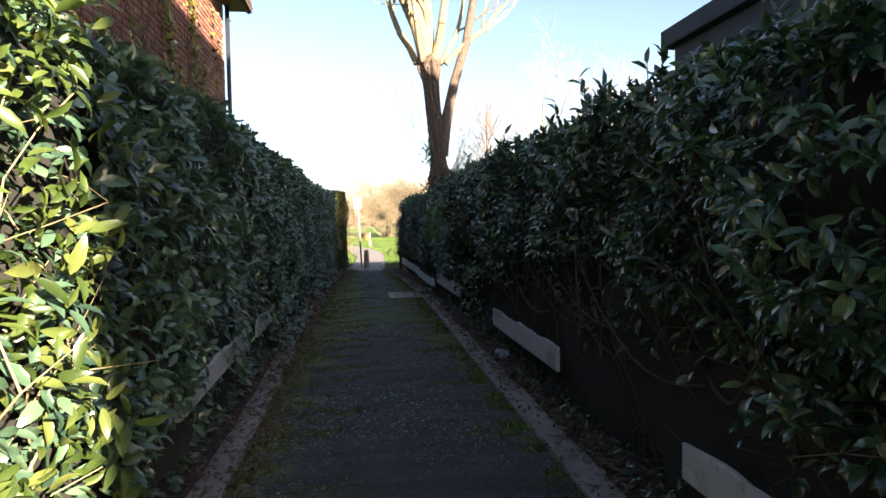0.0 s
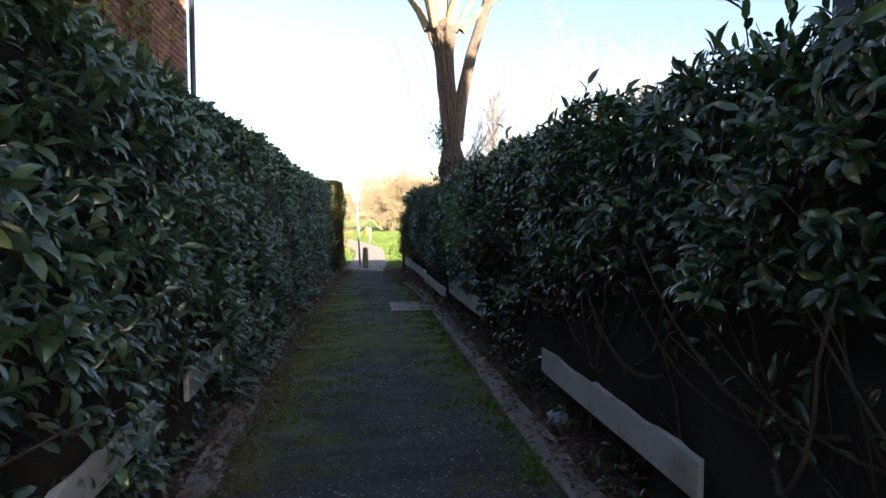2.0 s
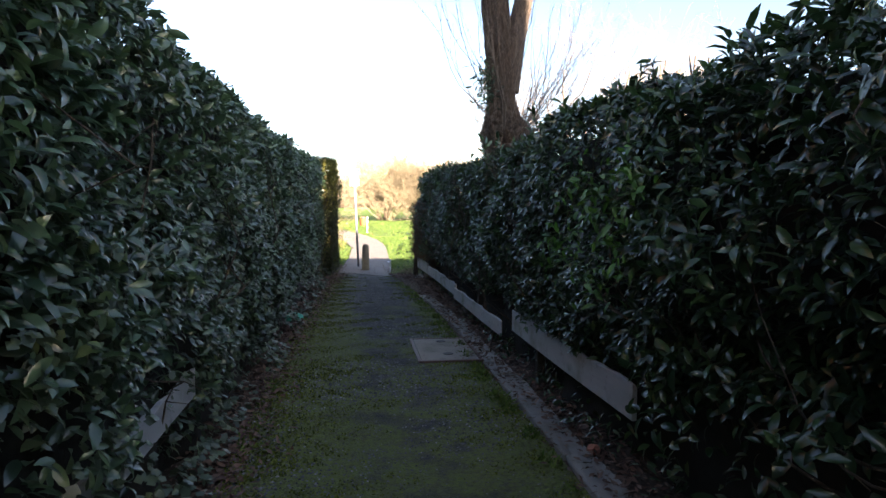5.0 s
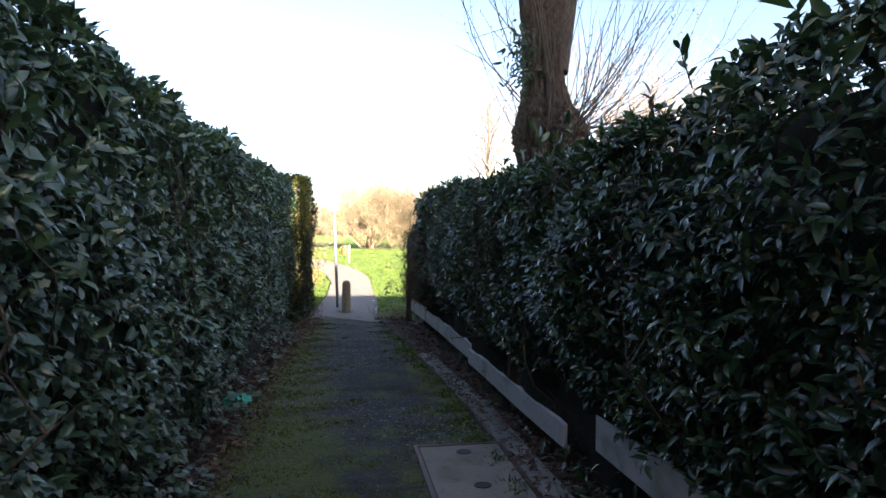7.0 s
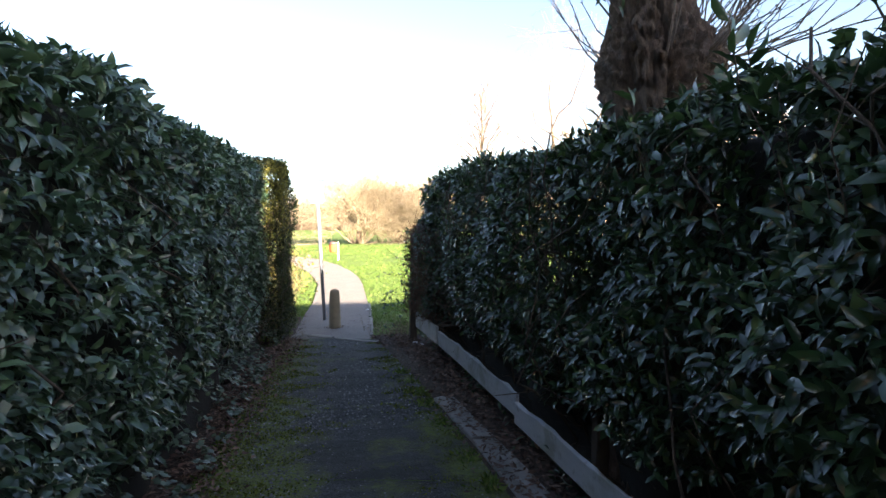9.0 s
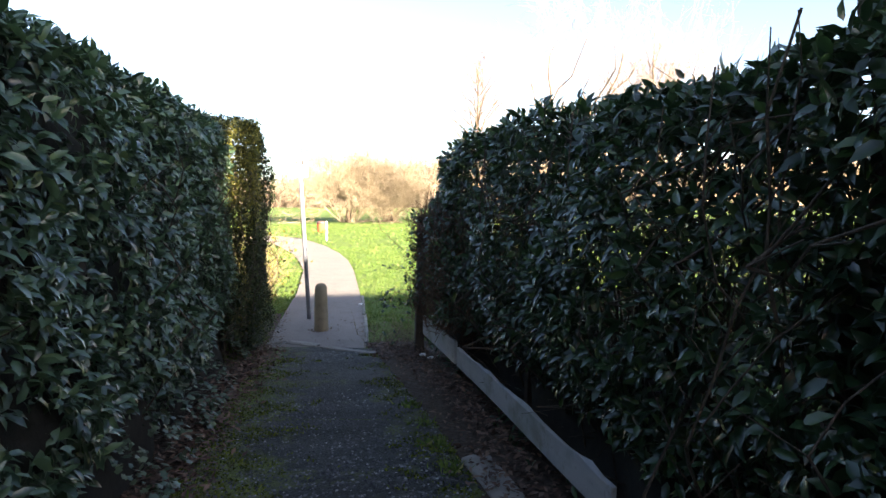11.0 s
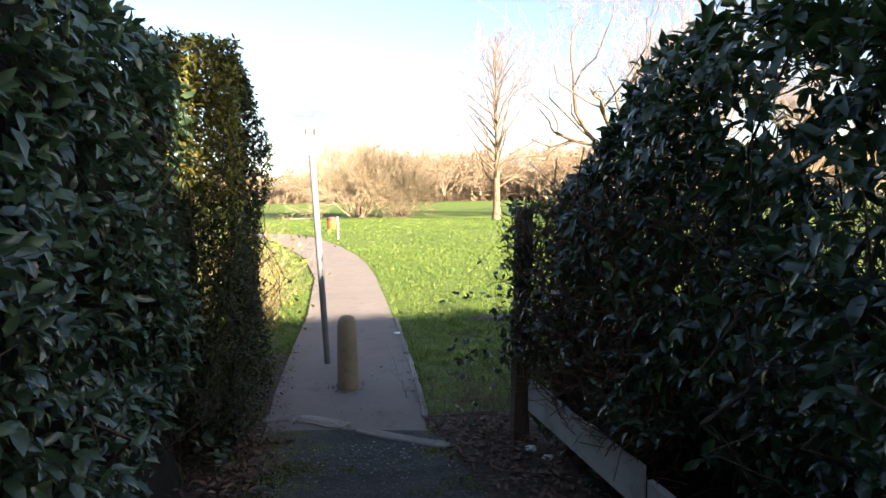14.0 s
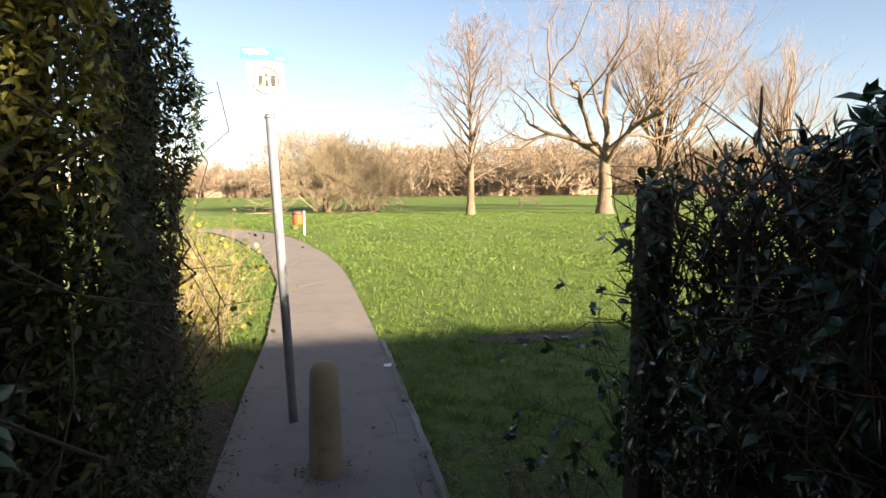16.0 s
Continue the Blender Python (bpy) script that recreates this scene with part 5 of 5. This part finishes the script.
# ---- meadow ----
def grass_tufts():
    rng = np.random.default_rng(51)
    n = 105000
    c = 11000
    tuft = rng.integers(0, c, n)
    tx, ty, tl = rng.uniform(-3.5, 7.5, c), 21.0 + rng.random(c) ** 1.5 * 17, rng.uniform(0.45, 1.7, c)
    x, y = tx[tuft] + rng.normal(0, 0.045, n), ty[tuft] + rng.normal(0, 0.045, n)
    f = np.array(FIELD)
    xl, xr = np.interp(y, f[:, 0], f[:, 1]), np.interp(y, f[:, 0], f[:, 2])
    lump = lumps(rng, 12, 0.6, 5)
    patch = lump(x, y)
    bare = (((x - 1.1) / 0.75) ** 2 + ((y - 21.4) / 1.1) ** 2 < 1) | (((x - 2.6) / 0.7) ** 2 + ((y - 25.3) / 0.12) ** 2 < 1) | ((x > 1.0) & (y < 21.4))
    ok = ((x < xl - 0.02) | (x > xr + 0.03)) & ~bare & ((x < xr + 3.5) | (y > 24)) & (x > -2.6 - (y - 21) * 0.1)
    ok &= ~((x < -0.9) & (y < 22.8))
    x, y, patch, tall = x[ok], y[ok], patch[ok], tl[tuft][ok]
    m = len(x)
    at = np.stack([x, y, np.full(m, -0.03)], -1)
    axis = np.stack([rng.normal(0, 0.55, m), rng.normal(0, 0.55, m), np.ones(m)], -1)
    L = rng.uniform(0.03, 0.08, m) * tall * (1 + 0.9 * np.clip(patch, -0.4, 0.6))
    v, fc = scatter(BLADE_V, BLADE_F, at, axis, rng.normal(0, 1, (m, 3)), L, rng.uniform(0.004, 0.009, m))
    tagged(array_mesh("grass", v, fc, BLADE, kind="stuff"), "tufts of green grass beside the meadow path", "grass")
    # coarser tufts over the middle distance
    n = 60000
    c = 5200
    tuft = rng.integers(0, c, n)
    tx, ty = rng.uniform(-6, 24, c), 30 + 34 * rng.random(c) ** 0.8
    x, y = tx[tuft] + rng.normal(0, 0.16, n), ty[tuft] + rng.normal(0, 0.12, n)
    xl, xr = np.interp(y, f[:, 0], f[:, 1]), np.interp(y, f[:, 0], f[:, 2])
    ok = ((x < xl - 0.1) | (x > xr + 0.1)) & (lump(x * 1.3, y * 1.3) > -0.12)
    x, y = x[ok], y[ok]
    m = len(x)
    axis = np.stack([rng.normal(0, 0.8, m), rng.normal(0, 0.8, m), np.ones(m) * 0.8], -1)
    v, fc = scatter(BLADE_V, BLADE_F, np.stack([x, y, np.full(m, -0.03)], -1), axis, rng.normal(0, 1, (m, 3)), rng.uniform(0.04, 0.12, m), rng.uniform(0.015, 0.035, m))
    tagged(array_mesh("grass", v, fc, BLADE, kind="stuff"), "low tussocks of grass across the meadow", "grass")
    # grass and weeds along the alley edging
    n = 9000
    y = rng.uniform(3, 19.5, n)
    right = rng.random(n) < 0.7
    a = np.array(ALLEY)
    x = np.where(right, np.interp(y, a[:, 0], a[:, 2]) - 0.03 - np.abs(rng.normal(0, 0.07, n)), np.interp(y, a[:, 0], a[:, 1]) + np.abs(rng.normal(0, 0.07, n)))
    ok = lump(y * 3.0, x) > 0.05
    x, y = x[ok], y[ok]
    m = len(x)
    axis = np.stack([rng.normal(0, 0.8, m), rng.normal(0, 0.8, m), np.ones(m) * 0.7], -1)
    v, fc = scatter(BLADE_V, BLADE_F, np.stack([x, y, np.zeros(m)], -1), axis, rng.normal(0, 1, (m, 3)), rng.uniform(0.03, 0.085, m), rng.uniform(0.008, 0.02, m))
    tagged(array_mesh("edge_weeds", v, fc, BLADE, kind="stuff"), "small green weeds growing along the edging", "weeds")


grass_tufts()


def leaf_litter():
    rng = np.random.default_rng(52)
    n = 15000
    y = 3 + 18.8 * rng.random(n) ** 0.8
    left = rng.random(n) < 0.55
    a = np.array(ALLEY)
    xl = np.interp(y, a[:, 0], a[:, 1]) - 0.02 + rng.normal(0, 0.13, n)
    xr = np.interp(y, a[:, 0], a[:, 2]) + 0.24 + rng.normal(0, 0.14, n) + 0.1 * (y > 18.5)
    at = np.stack([np.where(left, xl, xr), y, rng.uniform(0.014, 0.05, n)], -1)
    # drifts at the bollard's foot, beside the post and along the field path's start
    a = rng.uniform(0, 6.28, 70)
    r = 0.10 + np.abs(rng.normal(0, 0.06, 70))
    drift = [np.stack([0.165 + r * np.cos(a), 22.6 + r * np.sin(a), rng.uniform(0.008, 0.02, 70)], -1)]
    for m, x0, x1, y0, y1 in ((700, 0.68, 1.25, 20.9, 22.9), (420, -0.62, -0.3, 21.2, 24.2), (60, -0.4, 0.7, 21.6, 24.0)):
        drift.append(np.stack([rng.uniform(x0, x1, m), rng.uniform(y0, y1, m), rng.uniform(0.008, 0.03, m)], -1))
    at = np.concatenate([at] + drift)
    n = len(at)
    up = np.array((0, 0, 1.0)) + rng.normal(0, 0.35, (n, 3))
    axis = rng.normal(0, 1, (n, 3)) * (1, 1, 0.25)
    L = rng.uniform(0.03, 0.075, n) * np.where(at[:, 1] > 21.6, 0.6, 1.0)
    v, f = scatter(LITTER_V, LITTER_F, at, axis, up, L, L * 0.9)
    tagged(array_mesh("leaf_litter", v, f, DEAD, kind="stuff"), "fallen brown leaves lying along the alley sides", "fallen leaves")


leaf_litter()


def alley_grit():
    """Stone chips proud of the worn asphalt, and cushions of moss along its sides."""
    rng = np.random.default_rng(53)
    a = np.array(ALLEY)
    chip_v = np.array([(-0.5, -0.4, 0), (0.5, -0.45, 0), (0.4, 0.5, 0), (-0.45, 0.4, 0), (0.05, 0.0, 0.45)])
    chip_f = np.array([(0, 1, 4), (1, 2, 4), (2, 3, 4), (3, 0, 4)])
    n = 42000
    y = 3.0 + rng.random(n) * 18.4
    xl, xr = np.interp(y, a[:, 0], a[:, 1]), np.interp(y, a[:, 0], a[:, 2])
    x = xl + (xr - xl) * rng.random(n)
    r = rng.uniform(0.008, 0.022, n)
    at = np.stack([x, y, np.full(n, 0.004)], -1)
    ang = rng.uniform(0, 6.28, n)
    v, f = scatter(chip_v, chip_f, at, np.stack([np.cos(ang), np.sin(ang), 0 * ang], -1), np.tile((0, 0, 1.0), (n, 1)) + rng.normal(0, 0.15, (n, 3)), r, r)
    tagged(array_mesh("stone_chips", v, f, CHIP, kind="stuff"), "grey stone chips set in the worn asphalt", "gravel")
    n = 115000
    y = 4.0 + rng.random(n) * 17.2
    xl, xr = np.interp(y, a[:, 0], a[:, 1]), np.interp(y, a[:, 0], a[:, 2])
    t = rng.random(n)
    x = xl + (xr - xl) * t
    l1, l2 = lumps(rng, 14, 1.0, 6.0), lumps(rng, 14, 9.0, 30.0)
    side = np.abs(t - 0.6) * 1.8
    dens = l1(x * 1.2, y * 2.2) * 1.7 + l2(x, y) * 1.4 + (side - 0.56) * 1.6 + np.interp(y, [7, 11, 14, 18], [-0.35, 0.12, 0.06, -0.14])
    ok = dens > rng.normal(0.0, 0.14, n)
    x, y = x[ok], y[ok]
    m = len(x)
    axis = np.stack([rng.normal(0, 0.7, m), rng.normal(0, 0.7, m), np.ones(m) * 0.8], -1)
    v, f = scatter(BLADE_V, BLADE_F, np.stack([x, y, np.full(m, 0.002)], -1), axis, rng.normal(0, 1, (m, 3)), rng.uniform(0.010, 0.028, m), rng.uniform(0.007, 0.016, m))
    tagged(array_mesh("moss", v, f, MOSS, kind="stuff"), "green moss growing over the sides of the asphalt", "moss")


alley_grit()


def dry_growth(name, label, cx, cy, rx, ry, n, hmin, hmax, seed, material=STRAW, leaves=0, lean=1.0):
    """A clump of dead stalks and brambles."""
    rng = np.random.default_rng(seed)
    segs, tips = [], []
    for _ in range(n):
        p = np.array((cx + rng.normal(0, rx), cy + rng.normal(0, ry), -0.03))
        d = unit(np.array((rng.normal(0, 0.3 * lean), rng.normal(0, 0.5 * lean), 1.0)))
        h, r = rng.uniform(hmin, hmax), rng.uniform(0.0015, 0.004) * (1.0 if lean == 1.0 else 0.55)
        for k in range(5):
            q = p + d * h / 5
            segs.append((*p, *q, r, r * 0.85))
            if rng.random() < 0.5:
                e = unit(d + rng.normal(0, 0.8, 3))
                w = q + e * rng.uniform(0.04, 0.14)
                segs.append((*q, *w, r * 0.6, r * 0.3))
                tips.append(w)
            d = unit(d + rng.normal(0, 0.22, 3) + (0, 0, -0.05 * k))
            p, r = q, r * 0.85
            tips.append(p)
    clump = empty(name, label, "undergrowth")
    v, f = tubes(segs, 4)
    array_mesh("stalk_mass", v, f, material, clump, True, "stuff")
    if leaves:
        t = np.array(tips)[rng.choice(len(tips), leaves)]
        L = rng.uniform(0.03, 0.06, leaves)
        v, f = scatter(IVY_V, IVY_F, t, rng.normal(0, 1, t.shape) + (0, 0, -0.4), rng.normal(0, 1, t.shape) + (0, 0, 0.7), L, L)
        array_mesh("leaves", v, f, PRIVET if material is STRAW else LAUREL, clump, True, "stuff")


dry_growth("dry_shrub", "dry straw-coloured shrub in front of the hedge end", -0.88, 24.9, 0.11, 0.9, 460, 0.5, 1.6, 61, leaves=1500)
dry_growth("dry_shrub", "dry straw-coloured shrub beside the meadow path", -1.5, 28.6, 0.28, 1.6, 420, 0.5, 1.5, 62, leaves=300)
def bramble():
    """Thin canes that arch out from the end post, with toothed leaves in threes."""
    rng = np.random.default_rng(63)
    clump = empty("bramble", "thin arching bramble with dark leaves at the fence post", "bramble")
    segs, at, ax = [], [], []
    for _ in range(20):
        p = np.array((rng.uniform(1.15, 1.32), 21.3 + rng.uniform(0, 0.25), rng.uniform(-0.03, 0.9)))
        d = unit(np.array((rng.uniform(-1.0, -0.15), rng.normal(0, 0.25), rng.uniform(0.3, 1.4))))
        r = rng.uniform(0.0018, 0.0032)
        for k in range(rng.integers(4, 8)):
            q = p + d * rng.uniform(0.06, 0.11)
            segs.append((*p, *q, r, r * 0.9))
            if rng.random() < 0.55:
                e = unit(d + rng.normal(0, 0.8, 3))
                w = q + e * rng.uniform(0.03, 0.07)
                segs.append((*q, *w, r * 0.6, r * 0.4))
                for j in range(3):
                    at.append(w)
                    ax.append(e + rng.normal(0, 0.6, 3) + (0, 0, -0.5))
            d = unit(d + rng.normal(0, 0.2, 3) + (-0.05, 0, -0.22))
            p, r = q, r * 0.9
    v, f = tubes(segs, 4)
    array_mesh("cane_tangle", v, f, DEAD_TWIG, clump, True, "stuff")
    at, ax = np.array(at), np.array(ax)
    L = rng.uniform(0.03, 0.06, len(at))
    v, f = scatter(IVY_V, IVY_F, at, ax, rng.normal(0, 0.5, at.shape) + (0, -0.4, 1.0), L, L * 0.7)
    array_mesh("leaves", v, f, SHADED_LAUREL, clump, True, "stuff")


bramble()
dry_growth("dead_stalks", "dead brown stalks at the foot of the post", 1.25, 21.9, 0.25, 0.35, 160, 0.08, 0.32, 64)


# ---- trees in the meadow ----
def bare_tree(name, label, x, y, height, trunk_h, trunk_r, seed, split, spread, lift, depth, limbs, limb_len, shrink=0.7, outward=0.6, wood=FIELD_BARK, lowest=0.7, crook=0.12):
    rng = np.random.default_rng(seed)
    tree = empty(name, label, "tree")
    out = {}
    p = np.array((x, y, -0.05))
    n = 6
    segs = []
    for k in range(n):
        q = np.array((x + rng.normal(0, 0.04), y, trunk_h * (k + 1) / n))
        drop = 0.45 if lowest >= 0.6 else 0.85
        r0, r1 = trunk_r * (1.25 - drop * k / n + (0.35 if k == 0 else 0)), trunk_r * (1.25 - drop * (k + 1) / n)
        segs.append((*p, *q, r0, r1))
        p = q
    v, f = tubes(segs, 12)
    array_mesh("trunk", v, f, wood, tree, True)
    for k in range(limbs):
        a = 2 * math.pi * k / limbs + rng.uniform(-0.4, 0.4)
        h = lowest + (1 - lowest) * (1 - k / limbs) ** 1.5 if lowest < 0.6 else (rng.uniform(lowest, 1.0) if k else 1.0)
        o = outward * rng.uniform(0.6, 1.3) if k else 0.1
        rise = 1.0 if lowest >= 0.6 else 1.15 - 0.65 * h
        grow(rng, (p[0], p[1], trunk_h * h), (math.cos(a) * o, math.sin(a) * o, 1.0), limb_len * rise * rng.uniform(0.8, 1.15), trunk_r * (0.6 if k == 0 else 0.48) * (1.0 if lowest >= 0.6 else 0.8), depth, out, split, spread, lift, 4, crook, shrink)
    big = sum((s for d, s in out.items() if d >= depth - 1), [])
    fine = sum((s for d, s in out.items() if d < depth - 1), [])
    v, f = tubes(big, 6)
    array_mesh("limb_frame", v, f, wood, tree, True)
    fine = np.array(fine)
    fine[:, 6:] = np.maximum(fine[:, 6:] * 0.8, 0.009)
    v, f = tubes(fine, 3)
    array_mesh("crown", v, f, TWIG, tree, False, "stuff")
    return tree


def slender_tree():
    """One leader with many steep side limbs that fill an oval crown of fine twigs."""
    rng = np.random.default_rng(71)
    x, y, height = 12.1, 59.3, 12.6
    tree = empty("bare_tree", "slender bare winter tree standing in the meadow", "tree")
    zs = np.linspace(-0.05, height, 15)
    cx, cy = x + np.cumsum(rng.normal(0, 0.035, 15)), y + np.cumsum(rng.normal(0, 0.03, 15))
    rad = np.interp(zs, [0, 0.5, 3, 6, height], [0.36, 0.27, 0.22, 0.12, 0.02])
    v, f = tubes([(cx[k], cy[k], zs[k], cx[k + 1], cy[k + 1], zs[k + 1], rad[k], rad[k + 1]) for k in range(14)], 12)
    array_mesh("trunk", v, f, FIELD_BARK, tree, True)
    out = {}
    for k in range(46):
        h = 2.2 + (height - 3.0) * (k / 45) ** 0.9
        a = k * 2.4 + rng.uniform(-0.4, 0.4)
        o = np.interp(h, [2, 5, 12], [1.35, 1.05, 0.6]) * rng.uniform(0.75, 1.25)
        size = np.interp(h, [2, 3.5, 6, 9, 12], [2.2, 3.3, 3.1, 2.1, 0.9]) * rng.uniform(0.8, 1.15)
        grow(rng, (np.interp(h, zs, cx), np.interp(h, zs, cy), h), (math.cos(a) * o, math.sin(a) * o, 1.0), size, np.interp(h, [2, 12], [0.085, 0.03]), 3, out, 4, 0.42, 0.10, 4, 0.12, 0.6)
    v, f = tubes(out[3], 6)
    array_mesh("limb_frame", v, f, FIELD_BARK, tree, True)
    fine = np.array(sum((s for d, s in out.items() if d < 3), []))
    fine[:, 6:] = np.clip(fine[:, 6:] * 0.7, 0.007, 0.03)
    v, f = tubes(fine, 3)
    array_mesh("crown", v, f, TWIG, tree, False, "stuff")


slender_tree()
bare_tree("bare_tree", "wide-spreading bare winter tree with crooked limbs", 21.3, 57.6, 14, 4.2, 0.42, 72, 4, 0.6, 0.16, 4, 7, 6.6, 0.72, 1.1, crook=0.26)
bare_tree("bare_tree", "tall bare winter tree behind the hedge", 27.5, 60.5, 15, 10.0, 0.3, 73, 4, 0.45, 0.24, 3, 26, 6.0, 0.68, 0.75, lowest=0.2)
bare_tree("bare_tree", "tall bare winter tree behind the hedge", 40.0, 62.0, 13, 8.0, 0.3, 74, 4, 0.45, 0.24, 3, 22, 5.4, 0.68, 0.75, lowest=0.2)


def thicket(name, label, x, y, rx, h, stems_n, seed, depth=4):
    rng = np.random.default_rng(seed)
    bush = empty(name, label, "bush")
    out = {}
    for k in range(stems_n):
        a, o = rng.uniform(0, 6.28), rng.uniform(0.1, 1.25)
        grow(rng, (x + 0.12 * rx * math.cos(a), y + 0.12 * rx * math.sin(a), -0.05), (o * math.cos(a), o * math.sin(a), 1.0), h * 0.40 * rng.uniform(0.75, 1.2), 0.06, depth, out, 4, 0.62, 0.12, 2, 0.16, 0.72)
    segs = np.array(sum(out.values(), []))
    segs[:, 6:] = np.maximum(segs[:, 6:] * 0.8, 0.010)
    segs[:, [2, 5]] = np.maximum(segs[:, [2, 5]], 0.0)
    v, f = tubes(segs, 3)
    array_mesh("twig_mass", v, f, BUSH_TWIG, bush, False, "stuff")
    v, f = tubes([(x, y, -0.05, x + 0.1, y, 1.2, 0.3, 0.2)], 10)
    array_mesh("trunk", v, f, FIELD_BARK, bush, True)


thicket("thicket", "broad rounded thicket of bare twigs on the meadow", 2.9, 69.5, 5.0, 7.6, 34, 81)
thicket("thicket", "broad rounded thicket of bare twigs on the meadow", 6.9, 71.5, 4.0, 5.6, 22, 82)


def far_woods():
    rng = np.random.default_rng(91)
    kinds = []
    for s in range(4):
        o = {}
        r = np.random.default_rng(200 + s)
        for k in range(6):
            a = r.uniform(0, 6.28)
            w = r.uniform(0.1, 0.9)
            grow(r, (0, 0, 0.12), (w * math.cos(a), w * math.sin(a), 1.0), 0.27, 0.014, 4, o, 3, 0.55, 0.05, 2, 0.15, 0.74)
        g = np.array(sum(o.values(), []))
        g[:, [2, 5]] = np.maximum(g[:, [2, 5]], 0.0)
        g[:, 6:] = np.maximum(g[:, 6:] * 0.6, 0.0028)
        kinds.append(tubes(g, 3))
    V, F, base = [], [], 0
    # the closed mass of trunks and twigs deep in the wood, with a ragged top
    for row in range(2):
        x = np.arange(-90, 300, 0.9)
        m = len(x)
        top = 6.5 + row * 3 + lumps(rng, 10, 0.05, 0.4)(x, 0 * x) * 7 + rng.uniform(0, 2.2, m) + 2.5 * (x > 70) - 2.0 * (x < 15)
        y = 262 + row * 14 + rng.normal(0, 1.5, m)
        V.append(np.concatenate([np.stack([x, y, 0 * x - 0.2], -1), np.stack([x, y + 1, top], -1), np.stack([x, y + 9, 0 * x - 0.2], -1)]))
        k = np.arange(m - 1)
        q = np.concatenate([np.stack([k, k + 1, k + 1 + m, k + m], -1), np.stack([k + m, k + 1 + m, k + 1 + 2 * m, k + 2 * m], -1)])
        F.append(q + base)
        base += 3 * m
    for i in range(90):
        x = rng.uniform(-55, 250)
        row = i % 3
        y = 205 + row * 25 + rng.normal(0, 8) + (20 if x < 20 else 0)
        h = rng.uniform(12, 18) + row * 3.5 + (8.0 if x > 70 else 3.5) - (7.5 if x < 15 else 0)
        w = h * rng.uniform(1.0, 1.5)
        a = rng.uniform(0, 6.28)
        v, f = kinds[rng.integers(4)]
        c, s = math.cos(a), math.sin(a)
        vx = v @ np.array(((c, s, 0), (-s, c, 0), (0, 0, 1))) * (w, w, h) + (x, y, -0.1)
        V.append(vx)
        F.append(f + base)
        base += len(v)
    tagged(array_mesh("far_woods", np.concatenate(V), np.concatenate(F), FAR_WOOD, kind="stuff"), "brown bare winter woodland along the meadow's far edge", "woods")


far_woods()


# ---- small things ----
def litter_bin():
    b = empty("litter_bin", "red litter bin on a pale post in the meadow", "bin", (0.56, 42.5, 0))
    bm = bmesh.new()
    box(bm, 0.0, 0.05, -0.025, 0.025, -0.1, 0.86, 0.006)
    part("post", bm, WHITE, b)
    bm = lathe([(0.15, 0.38), (0.165, 0.40), (0.19, 0.72), (0.195, 0.74)], 18)
    tub = part("tub", bm, BINRED, b)
    tub.location = (-0.22, 0, 0)
    bm = lathe([(0.2, 0.73), (0.2, 0.8), (0.17, 0.86), (0.06, 0.88)], 18)
    lid = part("lid", bm, BINTOP, b)
    lid.location = (-0.22, 0, 0)


litter_bin()


def bench():
    b = empty("bench", "wooden park bench far out on the meadow", "bench", (24.1, 78.0, 0))
    for i in range(3):
        bm = bmesh.new()
        box(bm, -1.1, 1.1, -0.25 + 0.16 * i, -0.12 + 0.16 * i, 0.43, 0.47, 0.006)
        part("seat_slat", bm, OLD_POST, b)
    for i in range(3):
        bm = bmesh.new()
        box(bm, -1.1, 1.1, 0.24, 0.28, 0.56 + 0.14 * i, 0.66 + 0.14 * i, 0.006)
        part("back_slat", bm, OLD_POST, b)
    for x in (-0.95, 0.95):
        for y0, h in ((-0.22, 0.43), (0.285, 0.95)):
            bm = bmesh.new()
            box(bm, x - 0.04, x + 0.04, y0, y0 + 0.07, -0.1, h, 0.006)
            part("leg", bm, OLD_POST, b)


bench()


def crumpled(name, label, category, at, size, material, seed, flat=0.5):
    rng = random.Random(seed)
    bm = bmesh.new()
    bmesh.ops.create_icosphere(bm, subdivisions=2, radius=1.0)
    for v in bm.verts:
        v.co *= rng.uniform(0.6, 1.15)
    bmesh.ops.scale(bm, vec=(size, size * 0.8, size * flat), verts=bm.verts[:])
    ob = part(name, bm, material)
    ob.location = (at[0], at[1], at[2] + size * flat * 0.6)
    return tagged(ob, label, category)


crumpled("plastic_wrapper", "crumpled green plastic wrapper among the dead leaves", "litter", (-0.9, 16.2, 0.03), 0.14, RAG, 1, 0.45)
crumpled("paper_scrap", "crumpled white paper scrap by the post", "litter", (1.24, 21.05, 0), 0.045, PAPER, 2, 0.4)
crumpled("paper_scrap", "crumpled white paper scrap on the leaf mould", "litter", (1.3, 20.9, 0), 0.035, PAPER, 3, 0.5)
crumpled("paper_scrap", "flat white paper scrap at the path edge", "litter", (0.83, 24.55, 0.0), 0.06, PAPER, 4, 0.25)
crumpled("crisp_packet", "crumpled pale blue wrapper below the hedge", "litter", (1.52, 8.4, 0), 0.085, BLUEPLASTIC, 5, 0.8)
crumpled("brick_rubble", "broken pink brick lump on the soil", "rubble", (1.42, 11.6, 0), 0.05, BRICK, 6, 0.8)
